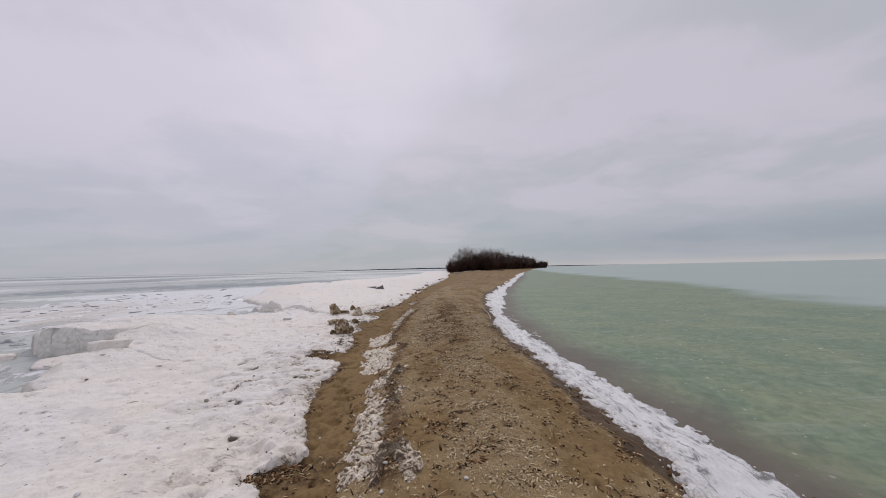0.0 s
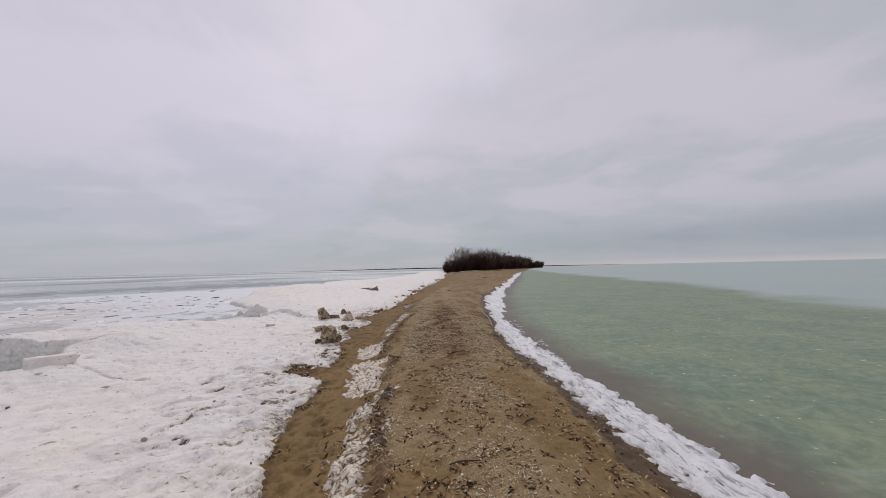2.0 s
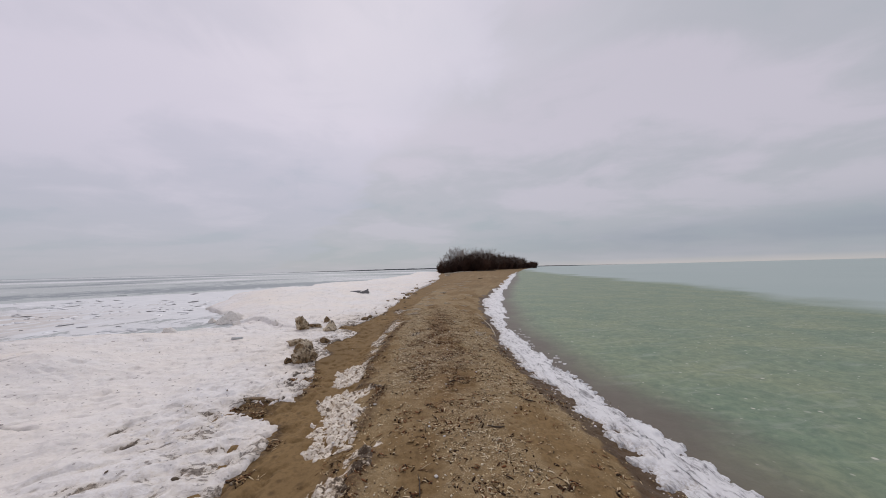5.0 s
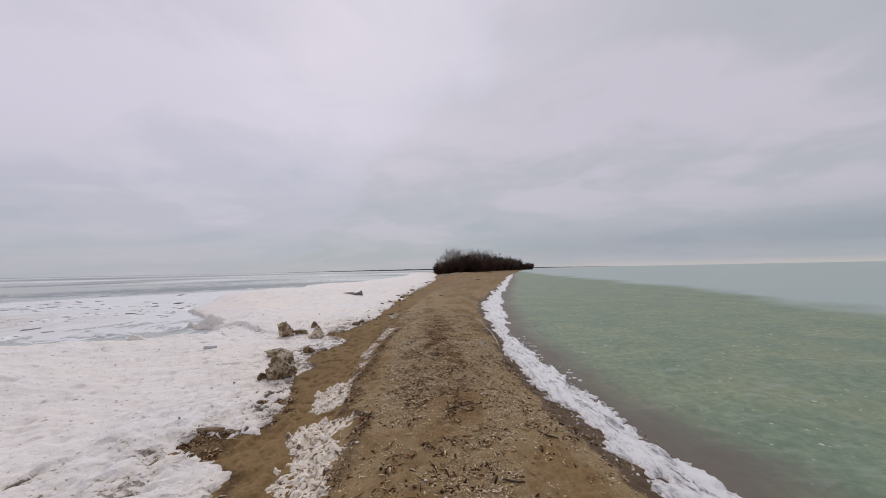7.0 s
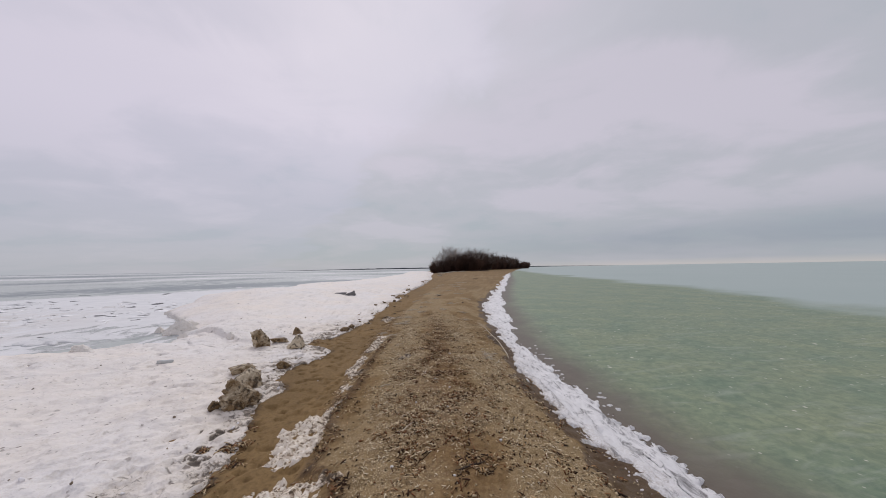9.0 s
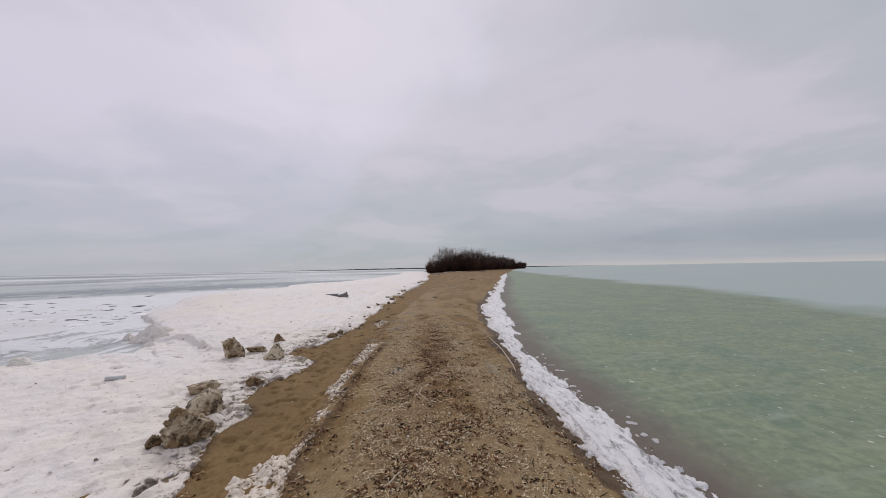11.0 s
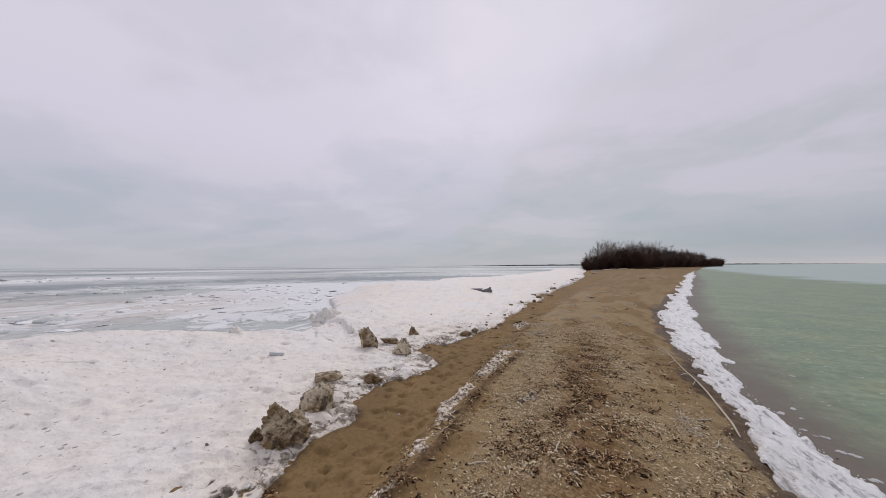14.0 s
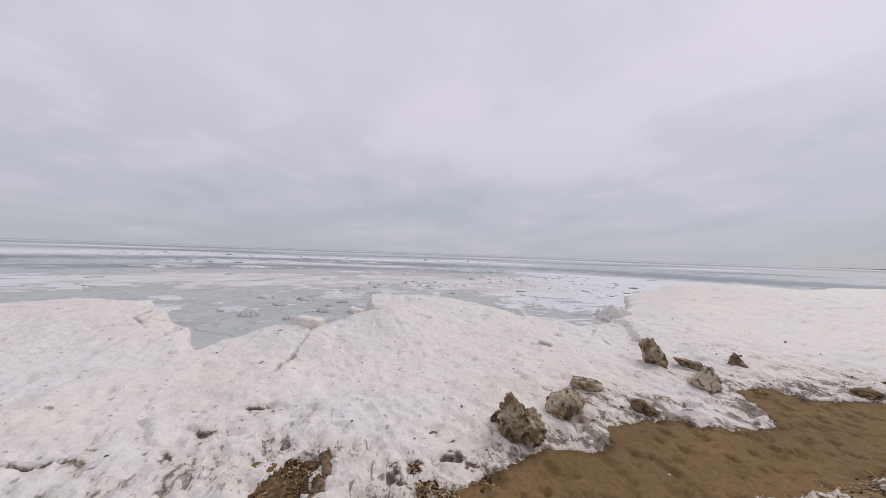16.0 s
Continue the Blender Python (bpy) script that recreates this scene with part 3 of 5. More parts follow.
def build_ground():
    xs = np.concatenate([spread(-3.2, -4600, 60, 0.12)[::-1], steps((-3.2, 3.0, 0.028))[1:-1], spread(3.0, 4600, 70, 0.1)])
    ys = np.concatenate([spread(-1.0, -4600, 30, 0.3)[::-1], steps((-1.0, 15.0, 0.028), (15, 24, 0.09))[1:-1], spread(24, 4800, 130, 0.14)])
    X, Y = np.meshgrid(xs, ys)
    # beyond the dense part the grid lines follow the spit
    drift = (west(Y) + east(Y)) / 2 - 0.15
    stretch = np.maximum((east(Y) - west(Y)) / 4.4, 1)
    X = np.where(Y > 12, drift * sstep(12, 22, Y) + X * (1 + (stretch - 1) * sstep(12, 22, Y) * sstep(400, 30, np.abs(X))), X)
    Z = ground_z(X, Y)
    _, u = ground_base(X, Y)
    gravel = sstep(0.22, 0.28, u) * shells_at(X, Y) * (0.35 + 0.65 * sstep(40, 13, Y)) * sstep(130, 60, Y)
    wet = sstep(-0.55, -0.14, X - east(Y) + 0.16 * fbm(X * 3, Y * 2.2, 3, 24)) * sstep(60, 15, Y) + 0.5 * np.exp(-((u - 0.235) / 0.03) ** 2) * sstep(24, 15, Y)
    # the lip's shade on the sand is put into both masks along this line
    rim = line_distance(X, Y, SHORE)
    wet = wet + 0.15 * ridge_at(X, Y)
    wet = wet + 0.50 * np.exp(-(rim / 0.12) ** 2) * sstep(20, 16, Y)
    me = sheet("ground", X, Y, Z, M_GROUND, None, [("gravel", np.clip(gravel, 0, 1)), ("wrack", wrack_at(X, Y) + 1.2 * ridge_at(X, Y)), ("wet", wet), ("ridge_soil_shade", ridge_at(X, Y) + soil_at(X, Y) + 1.1 * np.exp(-(rim / 0.08) ** 2) * np.clip(0.35 + 1.5 * fbm(X * 4, Y * 4, 3, 28, 0.6), 0, 1) * sstep(20, 16, Y))])
    tagged(new("ground", me), "brown sand and shell gravel spit between frozen shores", "beach", kind="structure")


# ---- shore ice on the lake side ----
SHORE = [(-1.9, -20), (-1.6, 0), (-1.35, 2.5), (-1.45, 2.9), (-1.78, 3.2), (-1.3, 3.5), (-1.66, 4.36), (-1.8, 5.15), (-1.85, 5.6), (-1.8, 6.5),
         (-1.88, 6.9), (-2.3, 7.15), (-2.85, 7.45), (-2.75, 7.75), (-2.4, 7.62), (-1.97, 7.65), (-1.98, 8.2), (-2.05, 8.8), (-2.2, 9.3), (-2.32, 9.7),
         (-2.4, 10.05), (-2.2, 10.48), (-2.25, 10.7), (-2.52, 11.0), (-2.55, 11.6), (-2.5, 11.95), (-2.1, 12.5), (-2.03, 13.2), (-2.5, 13.6), (-2.9, 13.9),
         (-2.9, 14.5), (-2.4, 14.75), (-2.1, 15.6), (-2.0, 16.3), (-1.65, 17.8)]
SHORE_FAR = [(-1.45, 20), (-1.3, 22.5), (-0.8, 25.7), (-0.4, 31), (0.3, 36.5), (1.9, 46), (4.2, 67), (5.2, 88), (8.2, 120), (11.5, 200), (38, 500)]
LAKE_EDGE = [(20, 500), (-1, 200), (-3, 110), (-7, 70), (-11.5, 50), (-12, 36), (-14, 28.5), (-13, 22.6), (-9.6, 19), (-8.4, 17.2), (-7.6, 16),
             (-7.2, 14.3), (-8.0, 13.4), (-9.5, 12.5), (-10.4, 11), (-11.6, 9.8), (-10.5, 8.95), (-8.2, 8.6), (-7.5, 7.9), (-7.0, 7.2), (-7.55, 6.5), (-7.5, 5.95), (-6.8, 5.7),
             (-6.3, 5.4), (-6.75, 5.15), (-7.7, 4.8), (-9.2, 3.6), (-11.0, 2.6), (-11.3, 0.5), (-9.0, -3), (-9.5, -20)]
BUMPS = [(-7.3, 9.0, 0.36, 1.0), (-9.6, 9.9, 0.26, 1.5), (-8.2, 11.3, 0.18, 1.3), (-9.5, 27, 0.62, 4.2), (-8.1, 16.7, -0.26, 1.0), (-9.4, 18.6, -0.12, 0.9),
         (-8.6, 3.0, 0.10, 1.3), (-10.2, 1.6, 0.06, 1.3), (-6.8, 7.0, 0.20, 0.9), (-4.7, 13.0, 0.09, 1.0), (-6.8, 4.3, 0.10, 0.8), (-7.0, 40, 0.5, 6.0), (-5.2, 16.5, 0.10, 1.4)]


BANDS = [[(-3.4, 5.75), (-2.97, 5.95), (-2.5, 5.95), (-2.05, 5.9)], [(-3.75, 6.75), (-3.2, 6.75), (-2.7, 6.55), (-2.2, 6.35)], [(-2.9, 4.85), (-2.4, 4.7), (-1.9, 4.75)]]
LEDGES = [[(-2.34, 3.85), (-2.24, 3.78)], [(-2.9, 4.87), (-2.8, 4.8)], [(-2.15, 12.95), (-2.35, 12.75)],
          [(-2.56, 8.46), (-2.42, 8.64)], [(-2.44, 8.93), (-2.33, 9.12)], [(-2.68, 9.02), (-2.57, 9.0)], [(-2.42, 9.02), (-2.26, 9.12)], [(-2.42, 8.42), (-2.31, 8.38)], [(-2.22, 8.42), (-2.08, 8.56)], [(-2.38, 7.79), (-2.2, 7.71)], [(-2.1, 7.86), (-2.0, 8.05)]]
# low melt scarps; the ice drops to the right of each line
SCARPS = [[(-3.97, 6.84), (-4.03, 7.06), (-3.91, 7.22), (-3.66, 7.36), (-3.58, 7.55), (-3.25, 7.64)], [(-3.74, 5.90), (-3.56, 6.03), (-3.44, 6.07), (-3.23, 6.31), (-2.9, 6.62)],
          [(-3.26, 5.2), (-3.14, 5.78), (-3.32, 5.98), (-3.55, 6.06)], [(-3.52, 6.5), (-3.46, 6.95), (-3.32, 7.33), (-3.0, 7.5)], [(-2.95, 4.75), (-2.6, 4.9), (-2.2, 4.95)]]


def scarp_at(x, y):
    """Drop below the scarps, and the undercut's shade as a dark line at their foot."""
    x, y = x + 0.05 * fbm(x * 3, y * 3, 3, 88), y + 0.05 * fbm(x * 3, y * 3, 3, 89)
    drop, dark = np.zeros(x.shape), np.zeros(x.shape)
    for k, line in enumerate(SCARPS):
        best, side = np.full(x.shape, 9.0), np.zeros(x.shape)
        for (ax, ay), (bx, by) in zip(line[:-1], line[1:]):
            dx, dy = bx - ax, by - ay
            t = np.clip(((x - ax) * dx + (y - ay) * dy) / (dx * dx + dy * dy), 0, 1)
            d = np.hypot(x - ax - t * dx, y - ay - t * dy)
            side = np.where(d < best, np.sign(dy * (x - ax) - dx * (y - ay)), side)
            best = np.minimum(best, d)
        ends = np.hypot(x - line[-1][0], y - line[-1][1])
        near = np.where(side > 0, np.exp(-best / 0.28) * np.clip(best / 0.02, 0, 1), 0) * np.clip(ends / 0.8, 0.15, 1)
        drop = np.maximum(drop, near)
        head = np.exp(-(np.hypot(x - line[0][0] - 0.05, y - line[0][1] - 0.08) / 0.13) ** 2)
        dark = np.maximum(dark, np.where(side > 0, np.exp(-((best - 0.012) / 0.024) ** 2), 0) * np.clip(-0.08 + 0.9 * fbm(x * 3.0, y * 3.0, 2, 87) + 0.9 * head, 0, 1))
    return drop, dark


CRACKS = [[(-7.93, 8.62), (-7.7, 8.75), (-7.5, 9.1), (-7.3, 9.6), (-7.2, 10.0)], [(-7.4, 7.3), (-6.9, 7.4), (-6.3, 7.2)], [(-6.75, 7.3), (-6.43, 7.25), (-5.8, 7.08), (-5.28, 6.95), (-4.86, 6.86)], [(-7.9, 4.76), (-7.2, 4.73), (-6.6, 4.66)], [(-9.2, 3.5), (-8.15, 3.6), (-7.3, 4.15)],
          [(-7.3, 14.4), (-6.6, 14.6), (-5.9, 13.9), (-4.6, 13.7)]]


def ledge_shade_dirt(x, y):
    """Where melt has cut sandy ledges into the ice, with their shade painted in."""
    d = np.full(x.shape, 9.0)
    for line in LEDGES:
        d = np.minimum(d, line_distance(x, y, line))
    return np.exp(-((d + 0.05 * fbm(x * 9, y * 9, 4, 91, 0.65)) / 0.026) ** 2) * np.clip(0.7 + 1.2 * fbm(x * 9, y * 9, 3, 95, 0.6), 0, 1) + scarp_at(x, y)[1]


def crack_at(x, y):
    d = np.full(x.shape, 9.0)
    for line in CRACKS:
        d = np.minimum(d, line_distance(x + 0.06 * fbm(x * 3, y * 3, 3, 92), y + 0.06 * fbm(x * 3, y * 3, 3, 96), line))
    return np.exp(-(d / 0.022) ** 2) * np.clip(0.75 + 0.7 * fbm(x * 2, y * 2, 2, 99), 0, 1)


def furrows(x, y):
    """Melt furrows that run out towards the sand."""
    return fbm((0.94 * x + 0.34 * y) * 2.2, (0.94 * y - 0.34 * x) * 7.5, 3, 98, 0.6)


def dirt_at(x, y, ds):
    band = np.exp(-np.maximum(ds, 0) / (0.55 + 0.45 * sstep(12, 15, y))) * np.clip(0.55 + 0.7 * fbm(x * 2.2, y * 2.2, 3, 93), 0, 1.2)
    melt = 0.5 * np.exp(-(((x + 3.0) / 1.0) ** 2 + ((y - 6.6) / 1.2) ** 2)) + 0.9 * np.exp(-(((x + 2.7) / 0.7) ** 2 + ((y - 12.1) / 1.2) ** 2)) + 0.45 * np.exp(-(((x + 2.75) / 0.5) ** 2 + ((y - 10.2) / 0.9) ** 2))
    melt = melt + 1.1 * np.exp(-(((x + 2.5) / 0.8) ** 2 + ((y - 15.6) / 1.6) ** 2)) + 0.5 * np.exp(-(((x + 2.3) / 0.6) ** 2 + ((y - 4.4) / 1.4) ** 2))
    grain = np.clip(0.25 + 0.5 * fbm(x * 5.5, y * 5.5, 3, 94, 0.6) + 0.75 * furrows(x, y) + 0.6 * furrows(x * 2.3, y * 2.3), 0, 1.2)
    d = np.full(x.shape, 9.0)
    for line in BANDS:
        d = np.minimum(d, line_distance(x, y, line))
    melt = melt + 0.65 * np.exp(-((d + 0.06 * fbm(x * 3, y * 3, 2, 90)) / 0.15) ** 2)
    melt = melt + 0.7 * scarp_at(x, y)[0]
    fan = np.exp(-np.maximum(ds, 0) / 0.75) * sstep(9.3, 10.2, y) * sstep(18, 15.5, y) * np.clip(0.35 + 1.5 * furrows(x, y) + 0.5 * fbm(x * 6, y * 6, 3, 69, 0.6), 0, 1.3)
    return np.clip(0.55 * band + 0.42 * melt * grain + 0.42 * fan + 1.2 * ledge_shade_dirt(x, y), 0, 1.4)


FAULT = [(-8.7, 17.3), (-7.3, 15.95), (-6.34, 15.28), (-5.13, 14.5), (-4.3, 14.05)]


def fault_step(x, y):
    """The far part of the bank is thrust up along a break that runs in from the rim."""
    x, y = x + 0.10 * fbm(x * 1.6, y * 1.6, 3, 66), y + 0.10 * fbm(x * 1.6, y * 1.6, 3, 67)
    best, side = np.full(x.shape, 99.0), np.zeros(x.shape)
    for (ax, ay), (bx, by) in zip(FAULT[:-1], FAULT[1:]):
        dx, dy = bx - ax, by - ay
        t = np.clip(((x - ax) * dx + (y - ay) * dy) / (dx * dx + dy * dy), 0, 1)
        d = np.hypot(x - ax - t * dx, y - ay - t * dy)
        side = np.where(d < best, np.sign(dx * (y - ay) - dy * (x - ax)), side)
        best = np.minimum(best, d)
    return np.where(side > 0, 0.17 * sstep(0.0, 0.10, best) * np.exp(-best / 1.8), 0) * np.clip((-4.2 - x) / 1.6, 0, 1)


def bank_z(x, y):
    shore, lake = SHORE + SHORE_FAR, LAKE_EDGE
    far = 1 + np.clip((y - 14) / 14, 0, 6)
    jag = (0.04 * fbm(x * 2.6 / far, y * 2.6 / far, 3, 31) + 0.045 * fbm(x * 9, y * 9, 3, 32)) * far + 0.075 * furrows(x, y) * sstep(18, 14, y)
    ds, dl = line_distance(x, y, shore), line_distance(x, y, lake)
    ins = inside(x, y, shore + lake)
    ds, dl = np.where(ins, ds, -ds) + jag * np.clip(1.1 - np.abs(ds) / (0.28 * far), 0, 1), np.where(ins, dl, -dl) + 0.25 * fbm(x * 1.1, y * 1.1, 3, 33, 0.36)
    ds = ds + sstep(16, 22, y) * np.clip(0.045 * y, 0, 3.0) * fbm(x * 0.40, y * 0.55, 4, 30, 0.66) * np.clip(1.1 - np.abs(ds) / (0.06 * np.maximum(y, 10)), 0, 1)
    g = np.maximum(np.where(np.abs(ds) < 0.6, ground_z(x, y), ground_base(x, y)[0]), 0.06)
    rough = np.exp(-np.maximum(ds, 0) / 1.3)
    z = g + 0.034 * (1 - np.exp(-np.maximum(ds, 0) / 0.04)) + 0.056 * np.clip(ds, 0, 6.5)
    for bx, by, bh, br in BUMPS:
        z = z + bh * np.exp(-((x - bx) ** 2 + (y - by) ** 2) / (br * br))
    z = z + 0.045 * fbm(x * 0.7, y * 0.7, 3, 34) * sstep(0.2, 2.0, ds) + fault_step(x, y)
    ramp_in = np.clip(ds / 0.08, 0, 1)
    z = z + ramp_in * ((0.019 + 0.018 * rough) * fbm(x * 3.2, y * 3.2, 4, 35) + (0.008 + 0.011 * rough) * fbm(x * 9, y * 9, 3, 36, 0.55))
    z = z - 0.10 * np.clip(fbm(x * 4.5, y * 4.5, 2, 37) - 0.62, 0, 1) * ramp_in
    z = z - ramp_in * (0.020 * furrows(x, y) + 0.013 * furrows(x * 2.3, y * 2.3) + 0.010 * fbm(x * 12, y * 16, 2, 70)) * np.exp(-(((x + 2.9) / 1.1) ** 2 + ((y - 6.9) / 3.4) ** 2))
    z = z - ramp_in * (0.05 * ledge_shade_dirt(x, y) + 0.06 * scarp_at(x, y)[0]) - 0.07 * crack_at(x, y)
    rim = np.clip(dl / (0.26 + 1.5 * np.exp(-(((x + 8.6) / 2.2) ** 2 + ((y - 17.6) / 2.4) ** 2)) + 3.0 * np.exp(-(((x + 11.0) / 3.0) ** 2 + ((y - 21.5) / 4.0) ** 2)) + 0.16 * vnoise(x * 0.8, y * 0.8, 38)), 0, 1) ** 0.45
    z = z - 0.05 * np.clip(vnoise(x * 5, y * 5, 39), 0, 1) * np.exp(-np.maximum(dl, 0) / 0.2)
    z = np.where(dl > 0, 0.02 + (z - 0.02) * rim, -0.12)
    z = np.where(ds > 0, z, g + 1.0 * np.minimum(ds, 0))
    return z, ds, dl


def build_bank():
    xs = np.concatenate([steps((-15.5, -12, 0.16), (-12, -8, 0.06), (-8, -4.2, 0.034), (-4.2, -1.1, 0.024)), steps((-1.1, 0.1, 0.05), (0.1, 14, 0.35))[1:]])
    ys = np.concatenate([spread(1.4, -20, 40, 0.1)[::-1], steps((1.4, 17.5, 0.035))[1:-1], spread(17.5, 200, 300, 0.05)])
    X, Y = np.meshgrid(xs, ys)
    X = X + np.where(Y > 20, (west(Y) - west(20.0)) * sstep(20, 40, Y), 0)
    Z, ds, dl = bank_z(X, Y)
    me = sheet("shore_ice", X, Y, Z, M_SHORE, (ds > -0.03) & (dl > -0.3), [("dirt", dirt_at(X, Y, ds)), ("crack", crack_at(X, Y)), ("ledge_shade", ledge_shade_dirt(X, Y)), ("wall", np.exp(-np.maximum(dl, 0) / 0.12))])
    tagged(new("shore_ice", me), "white grainy shore ice bank with sand-stained ragged edge", "shore ice", kind="structure")


# ---- white ice along the calm shore ----


def build_fringe():
    rows = np.concatenate([spread(2.0, -25, 30, 0.1)[::-1], steps((2.0, 17, 0.035))[1:-1], spread(17, 150, 260, 0.04)])
    t = np.linspace(-0.25, 1.25, 60)
    T, Y = np.meshgrid(t, rows)
    xi, xo = east(Y), np.interp(Y, OUT_Y, OUT_X)
    wob = 0.10 * fbm(Y * 1.3, Y * 0 + 1, 3, 41) + 0.05 * fbm(Y * 6, Y * 0 + 2, 2, 42)
    X = xi + (xo - xi) * T + wob * np.where(T < 0.5, 1, 0.4)
    di, do = T * (xo - xi), (1 - T) * (xo - xi)
    far = 1 + np.clip((Y - 9) / 12, 0, 5)
    di = di + 0.13 * fbm(X * 3 / far, Y * 6 / far, 4, 43, 0.68) * far ** 0.75
    do = do + (0.10 * fbm(X * 3 / far, Y * 6 / far, 4, 44, 0.72) + 0.09 * vnoise(X * 0.8 / far, Y * 1.7 / far, 47)) * far ** 0.7
    g = np.maximum(ground_base(X, Y)[0], 0.0)
    d = np.minimum(di, do)
    top = 0.022 * np.clip(d / 0.04, 0, 1) + 0.026 * np.clip(d / 0.25, 0, 1) * (0.55 + fbm(X * 2.6, Y * 1.8, 3, 45)) + 0.018 * np.abs(fbm(X * 8, Y * 5, 4, 46, 0.7)) * np.clip(d / 0.1, 0, 1)
    Z = np.where(d > 0, np.maximum(g, 0) + np.maximum(top, 0.006), g + np.minimum(d, 0) * 0.8)
    me = sheet("shore_ice_fringe", X, Y, Z, M_FRINGE, d > -0.03, [("edge", np.exp(-np.maximum(di, 0) / 0.14))])
    tagged(new("shore_ice_fringe", me), "narrow lumpy band of white ice along the waterline", "shore ice", kind="structure")


# ---- refrozen ice left on the beach ----
PATCHES = [
    (0.25, [(-1.67, 8.7), (-1.62, 9.0), (-1.27, 9.33), (-0.93, 9.5), (-1.0, 9.25), (-1.15, 9.05), (-1.14, 8.75), (-0.98, 8.5), (-1.1, 8.40), (-1.3, 8.24), (-1.5, 8.32)]),
    (0.3, [(-1.63, 7.55), (-1.45, 7.76), (-0.95, 7.88), (-0.62, 7.76), (-0.83, 7.46), (-0.85, 6.6), (-0.79, 6.06), (-1.14, 6.04), (-1.42, 6.83)]),
    (0.55, [(-0.34, 6.07), (-0.7, 5.87), (-0.86, 5.53), (-1.02, 5.32), (-0.94, 5.06), (-0.76, 5.01), (-0.67, 5.41), (-0.5, 5.75)]),
    (0.5, [(-0.69, 4.92), (-0.87, 4.67), (-0.97, 4.3), (-0.82, 4.05), (-0.80, 3.3), (-0.78, 2.85), (-0.52, 2.8), (-0.52, 3.3), (-0.57, 3.9), (-0.65, 4.26), (-0.62, 4.7)]),
    (0.6, [(-0.50, 5.4), (-0.52, 5.0), (-0.52, 4.4), (-0.46, 4.3), (-0.45, 4.9)]),
    (0.7, [(-0.34, 3.5), (-0.33, 3.15), (-0.24, 2.85), (-0.2, 2.9), (-0.27, 3.3)]),
    (0.5, [(-1.18, 10.2), (-1.21, 10.81), (-1.22, 11.43), (-1.05, 12.1), (-0.92, 11.95), (-0.96, 10.93), (-0.93, 10.14), (-0.95, 9.92), (-1.05, 9.9)]),
    (0.6, [(-1.12, 12.3), (-1.05, 13.45), (-0.94, 14.24), (-0.66, 14.1), (-0.68, 13.56), (-0.77, 12.6)]),
    (0.9, [(-0.26, 11.46), (-0.12, 11.4), (0.0, 11.6), (-0.02, 11.85), (-0.15, 11.75)]),
    (0.7, [(-1.2, 17.6), (-0.9, 17.2), (-0.7, 18.2), (-0.95, 18.6)]),
]


def build_patches():
    for soil, poly in PATCHES:
        px, py = [p[0] for p in poly], [p[1] for p in poly]
        X, Y = np.meshgrid(steps((min(px) - 0.15, max(px) + 0.15, 0.016)), steps((min(py) - 0.15, max(py) + 0.15, 0.016)))
        d = line_distance(X, Y, poly + poly[:1])
        d = np.where(inside(X, Y, poly), d, -d) + 0.005 + 0.10 * vnoise(X * 2.3, Y * 2.3, 55) + 0.085 * fbm(X * 5.5, Y * 5.5, 4, 51, 0.7)
        g = ground_z(X, Y)
        lump = np.clip(1.15 + 0.35 * fbm(X * 9, Y * 9, 3, 52, 0.5) - 1.0 * (1 - np.abs(vnoise(X * 6.5, Y * 6.5, 53))) ** 3 - 0.5 * (1 - np.abs(vnoise(X * 14, Y * 18, 54))) ** 3 + 0.30 * fbm(X * 26, Y * 36, 2, 58), 0.05, 1.5)
        Z = np.where(d > 0, g - 0.010 + 0.06 * np.clip(0.25 + d / 0.12, 0, 1) * lump, g - 0.015 + 0.6 * d)
        me = sheet("beach_ice_patch", X, Y, Z, M_PATCH, d > -0.02, [("soil", soil + 0.8 * np.exp(-(line_distance(X, Y, RIDGES[0] if Y.mean() < 6 else RIDGES[1]) / 0.10) ** 2))])
        tagged(new("beach_ice_patch", me), "lumpy sand-stained refrozen ice lying on the beach", "ice patch", "ice patches on the beach")


# ---- the two ice sheets ----


# belts of white pack ice and dark leads: distance, width, how white
BELTS = [(23, 6, 0.50), (36, 5, -0.42), (44, 3.5, 0.40), (60, 11, -0.60), (87, 9, 0.85), (130, 20, -0.30), (235, 45, 0.75), (420, 110, -0.35), (900, 260, 0.6), (1700, 500, -0.3)]


def pack_at(x, y):
    """Distance from the beach, and how white and how dark the lake ice is there."""
    r = np.hypot(x + 2, y - 5)
    rr = r * (1 + 0.16 * fbm(x * 0.035, y * 0.022, 3, 62))
    belt = sum(h * np.exp(-((rr - c) / w) ** 2) for c, w, h in BELTS) - 0.30 * sstep(105, 130, rr)
    # one broad snow-covered field out to the north-west, with a thin white line far behind it
    nw = sstep(60, 43, np.degrees(np.arctan2(-(x + 2), y - 5)))
    belt = belt + nw * (1.0 * np.exp(-((rr - 36) / 11.5) ** 4) - 0.35 * np.exp(-((rr - 70) / 14) ** 2) - 0.8 * np.exp(-((rr - 90) / 10) ** 2) + 0.7 * np.exp(-((rr - 125) / 12) ** 2))
    pack = np.clip(0.44 + 0.45 * fbm(x * 0.06, y * 0.03, 3, 61) + belt - 0.22 * sstep(19, 15, r), -0.3, 1.3)
    lead = np.clip(0.12 - 0.75 * belt + 0.3 * fbm(x * 0.045, y * 0.02, 2, 63), -0.2, 1) * sstep(13, 24, r)
    return r, pack, lead


